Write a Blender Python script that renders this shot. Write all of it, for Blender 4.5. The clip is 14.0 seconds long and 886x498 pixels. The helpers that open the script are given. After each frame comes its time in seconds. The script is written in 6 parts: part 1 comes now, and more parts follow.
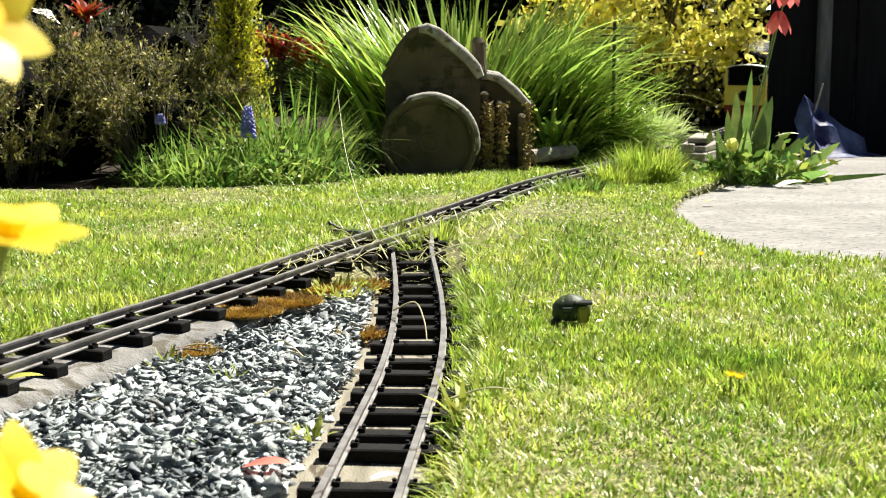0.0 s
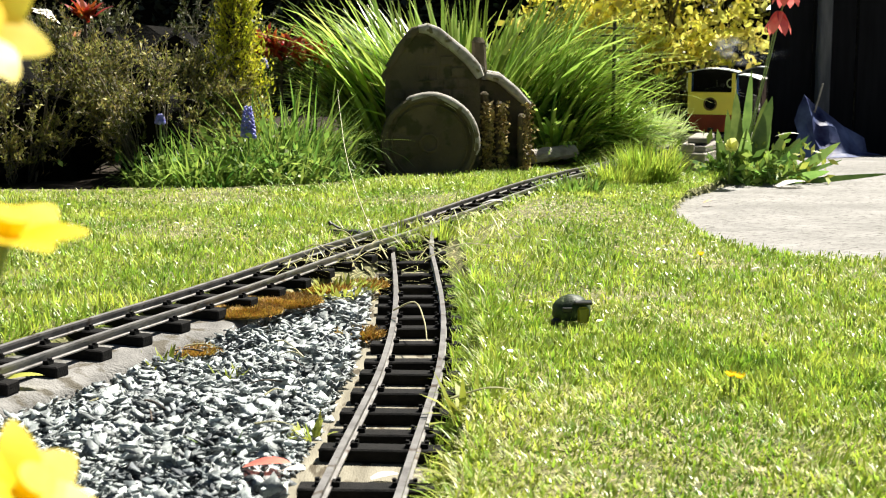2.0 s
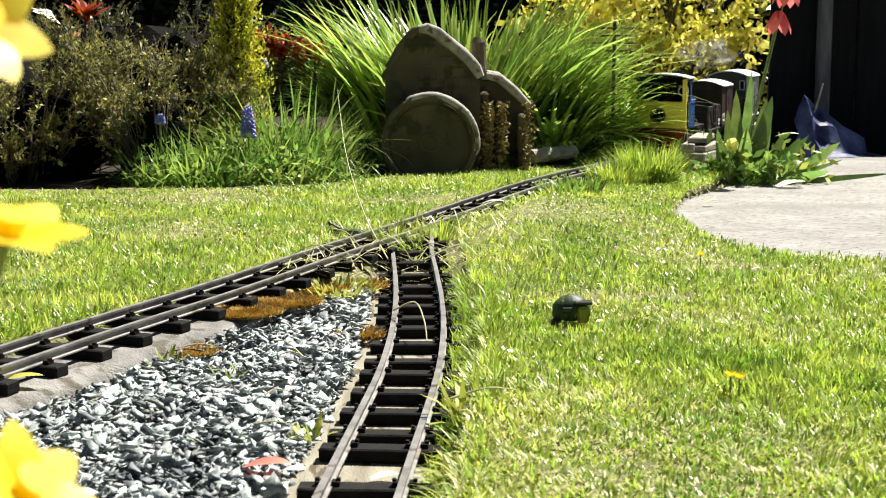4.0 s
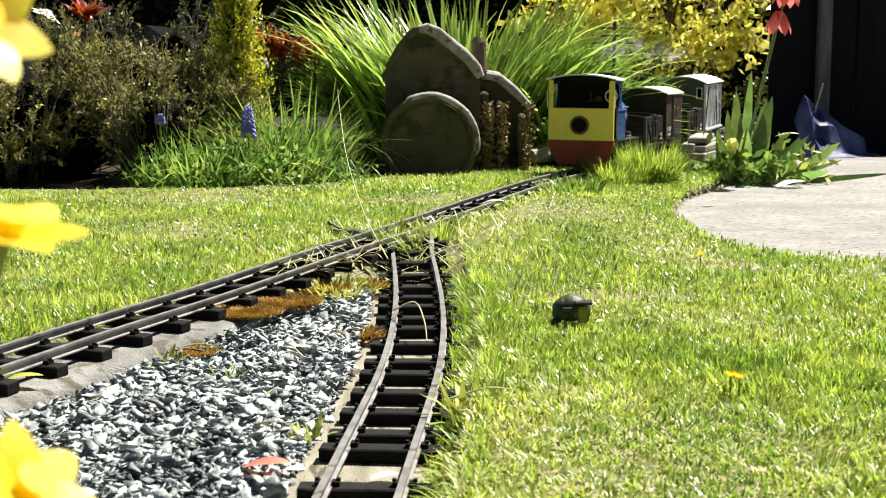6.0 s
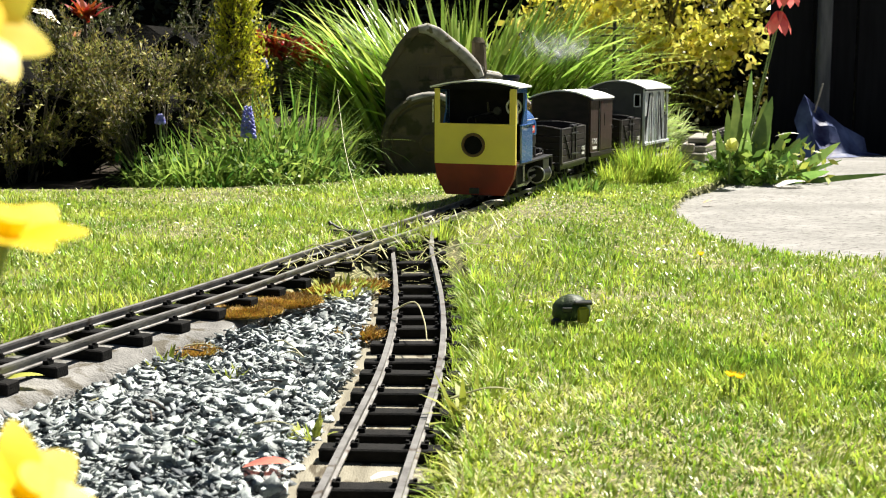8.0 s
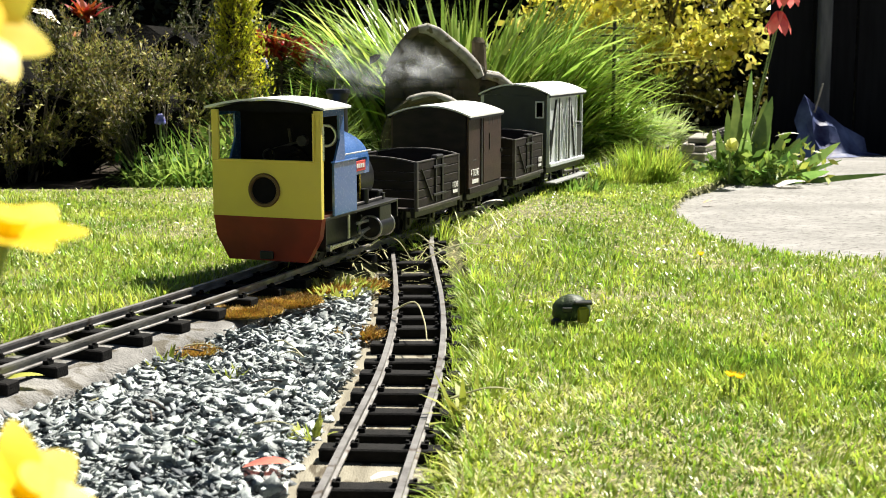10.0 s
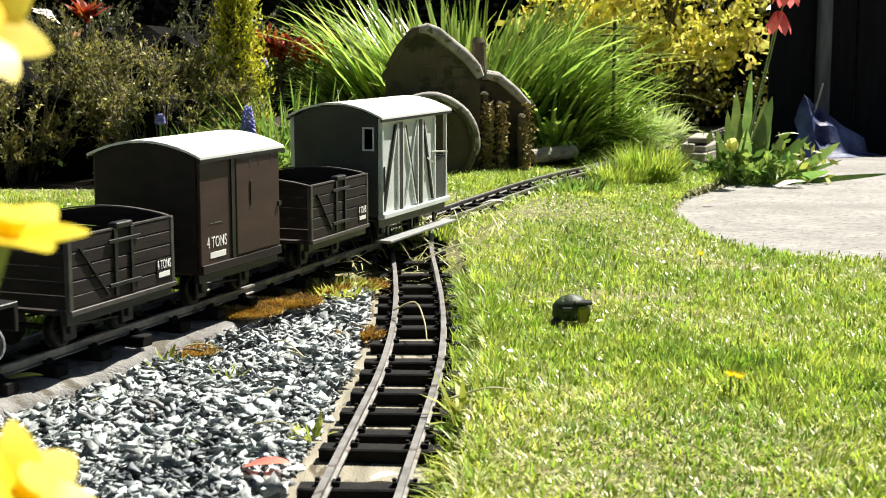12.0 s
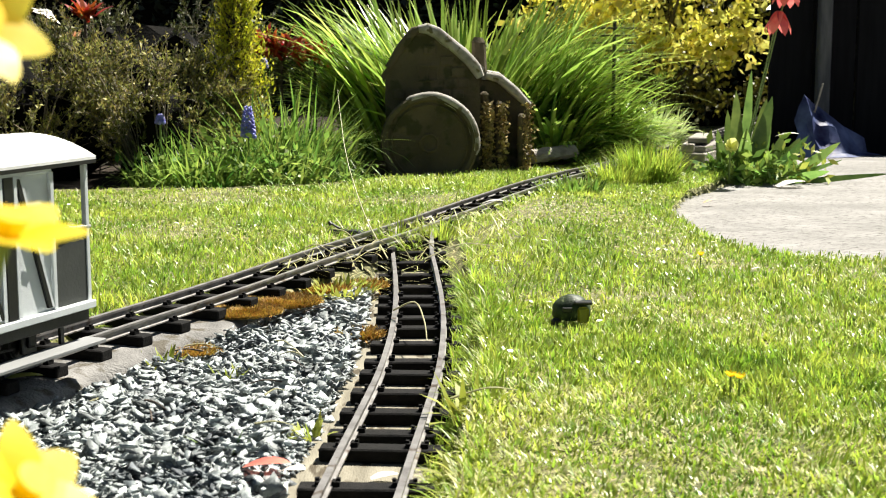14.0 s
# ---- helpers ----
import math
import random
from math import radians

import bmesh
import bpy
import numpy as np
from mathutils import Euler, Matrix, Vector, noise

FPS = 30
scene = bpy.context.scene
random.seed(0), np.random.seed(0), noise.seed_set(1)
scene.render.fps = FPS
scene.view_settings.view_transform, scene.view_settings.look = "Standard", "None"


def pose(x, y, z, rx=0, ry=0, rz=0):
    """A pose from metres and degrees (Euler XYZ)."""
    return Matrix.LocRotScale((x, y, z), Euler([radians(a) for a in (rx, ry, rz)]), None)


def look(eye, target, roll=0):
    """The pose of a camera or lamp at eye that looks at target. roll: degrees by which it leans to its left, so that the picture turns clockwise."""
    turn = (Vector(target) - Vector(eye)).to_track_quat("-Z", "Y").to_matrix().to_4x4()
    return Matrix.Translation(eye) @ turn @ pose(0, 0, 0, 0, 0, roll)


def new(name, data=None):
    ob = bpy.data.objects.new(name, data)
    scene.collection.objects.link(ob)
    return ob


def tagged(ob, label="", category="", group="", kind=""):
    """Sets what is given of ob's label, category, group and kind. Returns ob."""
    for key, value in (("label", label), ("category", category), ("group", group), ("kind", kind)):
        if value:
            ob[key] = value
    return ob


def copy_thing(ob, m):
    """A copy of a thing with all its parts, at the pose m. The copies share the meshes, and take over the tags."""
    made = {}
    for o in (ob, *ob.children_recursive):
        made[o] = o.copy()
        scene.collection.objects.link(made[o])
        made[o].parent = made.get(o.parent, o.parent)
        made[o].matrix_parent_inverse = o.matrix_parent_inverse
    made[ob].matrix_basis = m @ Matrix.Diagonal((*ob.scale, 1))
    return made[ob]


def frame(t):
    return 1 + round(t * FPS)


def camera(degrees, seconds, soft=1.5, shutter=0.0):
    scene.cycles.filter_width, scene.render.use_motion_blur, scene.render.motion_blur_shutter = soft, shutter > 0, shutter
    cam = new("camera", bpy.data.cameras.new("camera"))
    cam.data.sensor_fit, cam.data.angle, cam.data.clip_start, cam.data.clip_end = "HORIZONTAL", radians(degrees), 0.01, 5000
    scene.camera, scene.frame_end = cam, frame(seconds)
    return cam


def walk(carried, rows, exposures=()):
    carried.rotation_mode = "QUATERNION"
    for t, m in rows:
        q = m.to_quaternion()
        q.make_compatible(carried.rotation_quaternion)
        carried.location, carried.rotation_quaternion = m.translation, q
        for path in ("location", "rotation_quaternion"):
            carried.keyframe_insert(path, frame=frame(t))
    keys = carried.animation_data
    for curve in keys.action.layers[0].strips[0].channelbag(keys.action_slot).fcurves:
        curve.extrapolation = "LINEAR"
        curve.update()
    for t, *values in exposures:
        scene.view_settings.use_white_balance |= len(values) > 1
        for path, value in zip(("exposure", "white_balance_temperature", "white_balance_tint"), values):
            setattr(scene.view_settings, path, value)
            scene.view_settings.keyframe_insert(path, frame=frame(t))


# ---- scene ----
# camera: a low tripod beside the garden railway, standing still
cam = camera(34.8, 14.0, soft=0.9)
EYE = pose(0, 0, 0.231, 90 - 8.486, 0, 0)
cam.data.dof.use_dof, cam.data.dof.focus_distance, cam.data.dof.aperture_fstop = True, 1.45, 27.0
walk(cam, [(0.0, EYE), (14.0, EYE)])

# daylight: high sun from behind the flower bed
SUN_AZ, SUN_EL = radians(41), radians(56)
TO_SUN = Vector((math.sin(SUN_AZ) * math.cos(SUN_EL), math.cos(SUN_AZ) * math.cos(SUN_EL), math.sin(SUN_EL)))
world = bpy.data.worlds.new("sky")
scene.world = world
world.use_nodes = True
wt = world.node_tree
sky = wt.nodes.new("ShaderNodeTexSky")
sky.sky_type = "NISHITA"
sky.sun_disc = False
sky.sun_elevation, sky.sun_rotation = SUN_EL, SUN_AZ
wt.links.new(sky.outputs["Color"], wt.nodes["Background"].inputs["Color"])
wt.nodes["Background"].inputs["Strength"].default_value = 0.019
sun = new("sun", bpy.data.lights.new("sun", "SUN"))
sun.data.energy, sun.data.angle, sun.data.color = 5.0, radians(0.55), (1.0, 0.95, 0.86)
sun.matrix_world = look(TO_SUN * 20, (0, 0, 0))
scene.view_settings.exposure = 1.46

RNG = np.random.default_rng(7)
rnd = random.Random(11)


# ---- materials ----
def mat(name, c1, c2=None, scale=60.0, rough=0.6, metal=0.0, bump=0.15, fine=400.0, vary=0.0, island=0.0, spec=0.5,
        through_light=0.0, speck=None, speck_amount=0.62, speck_scale=200.0, stretch=(1, 1, 1), coat=0.0):
    m = bpy.data.materials.new(name)
    m.use_nodes = True
    nt = m.node_tree
    N, L = nt.nodes, nt.links
    b = N["Principled BSDF"]
    tc = N.new("ShaderNodeTexCoord")
    mp = N.new("ShaderNodeMapping")
    mp.inputs["Scale"].default_value = stretch
    L.new(tc.outputs["Object"], mp.inputs["Vector"])
    n1 = N.new("ShaderNodeTexNoise")
    n1.inputs["Scale"].default_value, n1.inputs["Detail"].default_value = scale, 5
    L.new(mp.outputs["Vector"], n1.inputs["Vector"])
    ramp = N.new("ShaderNodeValToRGB")
    ramp.color_ramp.elements[0].position, ramp.color_ramp.elements[1].position = 0.33, 0.67
    ramp.color_ramp.elements[0].color = (*c1, 1)
    ramp.color_ramp.elements[1].color = (*(c2 or c1), 1)
    L.new(n1.outputs["Fac"], ramp.inputs["Fac"])
    col = ramp.outputs["Color"]
    n2 = N.new("ShaderNodeTexNoise")
    n2.inputs["Scale"].default_value, n2.inputs["Detail"].default_value = fine, 3
    L.new(mp.outputs["Vector"], n2.inputs["Vector"])
    if speck:
        n3 = N.new("ShaderNodeTexNoise")
        n3.inputs["Scale"].default_value, n3.inputs["Detail"].default_value = speck_scale, 4
        L.new(mp.outputs["Vector"], n3.inputs["Vector"])
        r3 = N.new("ShaderNodeValToRGB")
        r3.color_ramp.elements[0].position, r3.color_ramp.elements[1].position = speck_amount, speck_amount + 0.07
        L.new(n3.outputs["Fac"], r3.inputs["Fac"])
        mx = N.new("ShaderNodeMixRGB")
        mx.inputs["Color2"].default_value = (*speck, 1)
        L.new(r3.outputs["Color"], mx.inputs["Fac"])
        L.new(col, mx.inputs["Color1"])
        col = mx.outputs["Color"]
    if vary or island:
        src = N.new("ShaderNodeNewGeometry").outputs["Random Per Island"] if island else N.new("ShaderNodeObjectInfo").outputs["Random"]
        amount = island or vary
        mr = N.new("ShaderNodeMapRange")
        mr.inputs["To Min"].default_value, mr.inputs["To Max"].default_value = 1 - amount, 1 + amount
        L.new(src, mr.inputs["Value"])
        hs = N.new("ShaderNodeHueSaturation")
        L.new(mr.outputs["Result"], hs.inputs["Value"])
        mh = N.new("ShaderNodeMapRange")
        mh.inputs["To Min"].default_value, mh.inputs["To Max"].default_value = 0.5 - amount * 0.05, 0.5 + amount * 0.05
        wn = N.new("ShaderNodeTexWhiteNoise")
        wn.noise_dimensions = "1D"
        L.new(src, wn.inputs["W"])
        L.new(wn.outputs["Value"], mh.inputs["Value"])
        L.new(mh.outputs["Result"], hs.inputs["Hue"])
        L.new(col, hs.inputs["Color"])
        col = hs.outputs["Color"]
    L.new(col, b.inputs["Base Color"])
    b.inputs["Metallic"].default_value = metal
    b.inputs["Specular IOR Level"].default_value = spec
    b.inputs["Coat Weight"].default_value = coat
    rr = N.new("ShaderNodeMapRange")
    rr.inputs["To Min"].default_value, rr.inputs["To Max"].default_value = max(rough - 0.12, 0.03), min(rough + 0.12, 1)
    L.new(n2.outputs["Fac"], rr.inputs["Value"])
    L.new(rr.outputs["Result"], b.inputs["Roughness"])
    if bump:
        bp = N.new("ShaderNodeBump")
        bp.inputs["Strength"].default_value, bp.inputs["Distance"].default_value = bump, 0.002
        L.new(n2.outputs["Fac"], bp.inputs["Height"])
        L.new(bp.outputs["Normal"], b.inputs["Normal"])
    if through_light:
        tr = N.new("ShaderNodeBsdfTranslucent")
        L.new(col, tr.inputs["Color"])
        ms = N.new("ShaderNodeMixShader")
        ms.inputs["Fac"].default_value = through_light
        L.new(b.outputs["BSDF"], ms.inputs[1])
        L.new(tr.outputs["BSDF"], ms.inputs[2])
        L.new(ms.outputs["Shader"], N["Material Output"].inputs["Surface"])
    return m


M_SOIL = mat("lawn_soil", (0.055, 0.062, 0.016), (0.125, 0.120, 0.042), 30, 0.95, fine=260, bump=0.6, speck=(0.27, 0.24, 0.11), speck_scale=140, speck_amount=0.54)
M_GRASS = mat("lawn_grass", (0.18, 0.31, 0.022), (0.42, 0.50, 0.075), 9, 0.34, bump=0, island=0.5, through_light=0.5)
M_STRAW = mat("dry_grass", (0.62, 0.59, 0.29), (0.48, 0.50, 0.17), 20, 0.45, bump=0, island=0.35, through_light=0.42)
M_CONCRETE = mat("old_concrete", (0.105, 0.101, 0.092), (0.22, 0.213, 0.198), 34, 0.9, fine=420, bump=0.9, speck=(0.075, 0.065, 0.045), speck_scale=45, speck_amount=0.55)
M_PATIO = mat("weathered_paving", (0.17, 0.165, 0.15), (0.26, 0.25, 0.232), 9, 0.9, fine=350, bump=0.6, speck=(0.10, 0.095, 0.083), speck_scale=90, speck_amount=0.55, stretch=(1, 1.8, 1))
M_BOARD = mat("bleached_track_board", (0.15, 0.135, 0.095), (0.25, 0.23, 0.17), 30, 0.85, fine=300, bump=0.4, speck=(0.06, 0.045, 0.022), speck_scale=35, speck_amount=0.55, stretch=(3, 0.6, 1))
M_SLATE = mat("slate_chippings", (0.20, 0.225, 0.22), (0.43, 0.47, 0.455), 60, 0.55, fine=500, bump=0.5, island=0.55, speck=(0.09, 0.105, 0.11), speck_scale=22, speck_amount=0.57)
M_SLEEPER = mat("black_plastic_sleeper", (0.005, 0.005, 0.0045), (0.011, 0.010, 0.009), 120, 0.85, fine=600, bump=0.35, vary=0.3, spec=0.15)
M_RAIL = mat("weathered_nickel_rail", (0.30, 0.288, 0.272), (0.17, 0.160, 0.148), 70, 0.40, metal=0.4, bump=0.2, fine=300, speck=(0.10, 0.075, 0.055), speck_scale=60, speck_amount=0.60)
M_BLACK = mat("satin_black_paint", (0.004, 0.004, 0.0045), (0.008, 0.0075, 0.0075), 80, 0.42, bump=0.08)
M_STEEL = mat("bright_steel", (0.72, 0.71, 0.69), (0.55, 0.54, 0.52), 120, 0.3, metal=0.7, bump=0.05)
M_BLUE = mat("blue_gloss_paint", (0.036, 0.098, 0.26), (0.042, 0.11, 0.285), 25, 0.25, bump=0, coat=0.4)
M_YELLOW = mat("yellow_gloss_paint", (0.78, 0.64, 0.085), (0.72, 0.58, 0.09), 25, 0.35, bump=0.03, coat=0.2)
M_RED = mat("red_oxide_paint", (0.27, 0.032, 0.012), (0.17, 0.022, 0.010), 22, 0.45, bump=0.05, spec=0.3)
M_PLATE = mat("red_nameplate", (0.55, 0.04, 0.03), None, 30, 0.4, bump=0)
M_BRASS = mat("polished_brass", (0.6, 0.42, 0.16), (0.5, 0.34, 0.12), 80, 0.25, metal=1.0, bump=0.03)
M_WHITE = mat("white_roof_paint", (0.80, 0.80, 0.78), (0.72, 0.72, 0.70), 20, 0.6, bump=0.06)
M_BROWN = mat("brown_wagon_paint", (0.052, 0.028, 0.022), (0.034, 0.020, 0.016), 30, 0.5, fine=500, bump=0.12, spec=0.3, stretch=(1, 1, 3))
M_UMBER = mat("dark_umber_wagon_paint", (0.022, 0.015, 0.012), (0.011, 0.008, 0.0065), 40, 0.6, fine=500, bump=0.2, spec=0.25, stretch=(0.6, 1, 3))
M_GREY = mat("light_grey_van_paint", (0.62, 0.65, 0.65), (0.50, 0.53, 0.535), 25, 0.55, bump=0.08, stretch=(1, 1, 2))
M_DARKGREY = mat("dark_grey_van_paint", (0.056, 0.060, 0.055), (0.040, 0.043, 0.040), 30, 0.55, bump=0.08, spec=0.25)
M_LETTER = mat("white_lettering", (0.75, 0.74, 0.70), None, 30, 0.6, bump=0)
M_STONE = mat("cast_stone_ornament", (0.080, 0.067, 0.042), (0.130, 0.110, 0.070), 14, 0.95, fine=260, bump=0.8, speck=(0.060, 0.058, 0.03), speck_scale=24, speck_amount=0.55, spec=0.12)
M_TIMBER = mat("silvered_timber", (0.20, 0.18, 0.15), (0.36, 0.33, 0.29), 30, 0.9, fine=220, bump=0.6, vary=0.2, stretch=(0.3, 3, 3))
# Near-black boards that carry the deep shade beyond the paving.
M_DARKBOARD = mat("tarred_fence_board", (0.007, 0.007, 0.0085), (0.012, 0.012, 0.014), 20, 0.9, bump=0.3, spec=0.1, stretch=(3, 3, 0.3))


# ---- mesh helpers ----
def part(name, bm, material, parent=None, label="", at=None, smooth=True):
    me = bpy.data.meshes.new(name)
    bm.to_mesh(me)
    bm.free()
    me.materials.append(material)
    if smooth:
        me.polygons.foreach_set("use_smooth", [True] * len(me.polygons))
        me.set_sharp_from_angle(angle=radians(32))
    ob = new(name, me)
    if parent is not None:
        ob.parent = parent
    if at is not None:
        ob.matrix_basis = at
    if label:
        ob["label"] = label
    return ob


def from_arrays(name, verts, faces, material, parent=None, smooth=False):
    me = bpy.data.meshes.new(name)
    me.from_pydata(verts, [], faces)
    me.materials.append(material)
    if smooth:
        me.polygons.foreach_set("use_smooth", [True] * len(me.polygons))
    ob = new(name, me)
    if parent is not None:
        ob.parent = parent
    return ob


def shared(ob, parent, at):
    c = new(ob.name.split(".")[0], ob.data)
    c.parent = parent
    c.matrix_basis = at
    return c


def box(x0, x1, y0, y1, z0, z1, bevel=0.0, bm=None):
    own = bm is None
    b = bmesh.new()
    r = bmesh.ops.create_cube(b, size=1)
    for v in b.verts:
        v.co = ((x0 + x1) / 2 + v.co.x * (x1 - x0), (y0 + y1) / 2 + v.co.y * (y1 - y0), (z0 + z1) / 2 + v.co.z * (z1 - z0))
    if bevel:
        bmesh.ops.bevel(b, geom=list(b.edges), offset=bevel, segments=1, affect="EDGES")
    if own:
        return b
    return join(bm, b)


def join(bm, b):
    me = bpy.data.meshes.new("tmp")
    b.to_mesh(me)
    b.free()
    bm.from_mesh(me)
    bpy.data.meshes.remove(me)
    return bm


def rod(a, c, r, r2=None, seg=10, bm=None):
    a, c = Vector(a), Vector(c)
    d = c - a
    b = bmesh.new()
    bmesh.ops.create_cone(b, cap_ends=True, segments=seg, radius1=r, radius2=r if r2 is None else r2, depth=d.length,
                          matrix=Matrix.Translation((a + c) / 2) @ d.to_track_quat("Z", "Y").to_matrix().to_4x4())
    return b if bm is None else join(bm, b)


def tube(points, r, seg=12, bm=None):
    """A round bar that follows points without a break."""
    pts = [Vector(q) for q in points]
    b = bmesh.new()
    rings = []
    for i, p in enumerate(pts):
        d = (pts[min(i + 1, len(pts) - 1)] - pts[max(i - 1, 0)]).normalized()
        e = d.cross(Vector((0, 1, 0))).normalized()
        g = d.cross(e)
        q = r * (.72 if i in (0, len(pts) - 1) else 1)
        rings.append([b.verts.new(p + (e * math.cos(2 * math.pi * k / seg) + g * math.sin(2 * math.pi * k / seg)) * q) for k in range(seg)])
    for i in range(len(rings) - 1):
        for k in range(seg):
            b.faces.new((rings[i][k], rings[i][(k + 1) % seg], rings[i + 1][(k + 1) % seg], rings[i + 1][k]))
    b.faces.new(rings[0][::-1])
    b.faces.new(rings[-1])
    bmesh.ops.recalc_face_normals(b, faces=b.faces)
    return b if bm is None else join(bm, b)


def ring(radius, tube, m, seg=24, bm=None):
    b = bmesh.new()
    vs = []
    for i in range(seg):
        a = 2 * math.pi * i / seg
        vs.append([b.verts.new(m @ Vector(((radius + tube * math.cos(k * math.pi / 3)) * math.cos(a), (radius + tube * math.cos(k * math.pi / 3)) * math.sin(a), tube * math.sin(k * math.pi / 3)))) for k in range(6)])
    for i in range(seg):
        for k in range(6):
            b.faces.new((vs[i][k], vs[(i + 1) % seg][k], vs[(i + 1) % seg][(k + 1) % 6], vs[i][(k + 1) % 6]))
    return b if bm is None else join(bm, b)


def slab(outline, depth, axis="z", bm=None):
    """A flat outline of (a, b) pairs thickened along axis from depth[0] to depth[1]."""
    b = bmesh.new()
    def co(p, d):
        return {"z": (p[0], p[1], d), "x": (d, p[0], p[1]), "y": (p[0], d, p[1])}[axis]
    lo = [b.verts.new(co(p, depth[0])) for p in outline]
    hi = [b.verts.new(co(p, depth[1])) for p in outline]
    b.faces.new(lo[::-1])
    b.faces.new(hi)
    n = len(outline)
    for i in range(n):
        b.faces.new((lo[i], lo[(i + 1) % n], hi[(i + 1) % n], hi[i]))
    bmesh.ops.recalc_face_normals(b, faces=b.faces)
    return b if bm is None else join(bm, b)


def thing(name, label, category, group="", kind="", at=None):
    ob = new(name)
    ob.empty_display_size = 0.05
    if at is not None:
        ob.matrix_basis = at
    return tagged(ob, label, category, group, kind)


# ---- the lie of the line ----
def smooth_line(nodes, n):
    """Hermite curve x(y) through nodes, as dense (x, y) points."""
    nodes = np.array(nodes)
    y, x = nodes[:, 1], nodes[:, 0]
    m = np.gradient(x, y)
    q = np.linspace(y[0], y[-1], n)
    i = np.clip(np.searchsorted(y, q) - 1, 0, len(y) - 2)
    h = y[i + 1] - y[i]
    s = (q - y[i]) / h
    xs = (2 * s**3 - 3 * s * s + 1) * x[i] + (s**3 - 2 * s * s + s) * h * m[i] + (-2 * s**3 + 3 * s * s) * x[i + 1] + (s**3 - s * s) * h * m[i + 1]
    return np.stack([xs, q], 1)


def step(a, b, v):
    t = np.clip((v - a) / (b - a), 0, 1)
    return t * t * (3 - 2 * t)


MAIN = smooth_line([(-1.05, -.8), (-.79, -.1), (-.6, .4), (-.445, .74), (-.338, .984), (-.287, 1.118), (-.222, 1.277), (-.133, 1.519),
                    (-.038, 1.768), (.047, 2.009), (.142, 2.271), (.32, 2.73), (.574, 3.357), (.876, 4.144), (1.25, 5.1)], 3000)
RUN = np.concatenate([[0], np.cumsum(np.hypot(np.diff(MAIN[:, 0]), np.diff(MAIN[:, 1])))])
RUN = RUN[-1] - RUN
SIDE = smooth_line([(-.075, .45), (-.0475, .757), (-.0415, .84), (-.034, .94), (-.0265, 1.05), (-.0225, 1.18), (-.0235, 1.35),
                    (-.029, 1.5), (-.036, 1.64), (-.034, 1.79)], 700)


def rail_z(y):
    return -0.018 * step(2.2, 3.2, y)


def main_at(u):
    y = np.interp(u, RUN[::-1], MAIN[::-1, 1])
    return Vector((np.interp(y, MAIN[:, 1], MAIN[:, 0]), y, rail_z(y)))


def main_x(y):
    return np.interp(y, MAIN[:, 1], MAIN[:, 0])


def side_x(y):
    return np.interp(y, SIDE[:, 1], SIDE[:, 0])


def side_z(y):
    return -0.02 + 0.018 * step(1.45, 1.8, y)


def patio_edge(y):
    """How far in x the lawn reaches before the paving, at y."""
    return np.interp(y, [0, 1.52, 1.6, 1.66, 1.72, 1.80, 2.07, 2.42, 2.55, 2.9, 4.5], [9, 9, .54, .42, .365, .335, .322, .41, .47, .60, 1.1])


def patio_z(y):
    return -0.030 - 0.02 * (y - 1.6)


def bed_edge(x):
    """Where the lawn ends and the flower bed starts, in y, at x."""
    return np.interp(x, [-3, -.9, -.62, -.35, -.2, -.1, .05, .2, .3, .5], [2.2, 2.2, 2.24, 2.27, 2.34, 2.5, 2.62, 2.80, 2.95, 3.5])


def lawn_z(x, y):
    z = -0.010 + 0.004 * np.sin(x * 5 + 1) * np.sin(y * 4) - 0.02 * step(2.3, 3.2, y) - 0.04 * step(2.7, 3.5, y) * step(.25, .5, x)
    z = z - 0.016 * step(.15, .40, x) * step(1.2, 1.7, y)
    gravel = step(0.0, 0.02, x - main_x(y) - 0.03) * step(0.0, 0.03, side_x(y) + 0.045 - x) * step(0, 0.08, 1.50 - y) * step(.3, .4, y)
    z = z - 0.034 * gravel
    z = np.where((np.abs(x - main_x(y)) < .05) & (y > -.5) & (y < 5.1), np.minimum(z, rail_z(y) - .0170), z)
    return np.where((np.abs(x - side_x(y)) < .056) & (y < 1.76) & (y > .45), np.minimum(z, side_z(y) - .0175), z)


def grid_line(lo, hi, d, far):
    a = list(np.arange(lo, hi + d / 2, d))
    out = [d * 2 * 1.5**k for k in range(1, 19)]
    return np.array(sorted([lo - s for s in np.cumsum(out) if s < far] + a + [hi + s for s in np.cumsum(out) if s < far]))


def ground():
    gx, gy = grid_line(-1.4, 1.8, 0.025, 400), grid_line(0.2, 5.0, 0.025, 400)
    X, Y = np.meshgrid(gx, gy)
    Z = lawn_z(X, Y)
    inside = X > patio_edge(Y)
    Z = np.where(inside, np.where(Y < 3.6, patio_z(Y) - 0.012, -0.16), Z)
    Z = np.where(Y > bed_edge(X) + .05, np.minimum(Z, -0.03), Z)
    v = np.stack([X, Y, Z], -1).reshape(-1, 3)
    n = len(gx)
    f = [(j * n + i, j * n + i + 1, (j + 1) * n + i + 1, (j + 1) * n + i) for j in range(len(gy) - 1) for i in range(n - 1)]
    tagged(from_arrays("ground", v.tolist(), f, M_SOIL, smooth=True), "garden lawn soil under short grass", "ground", kind="structure")


ground()


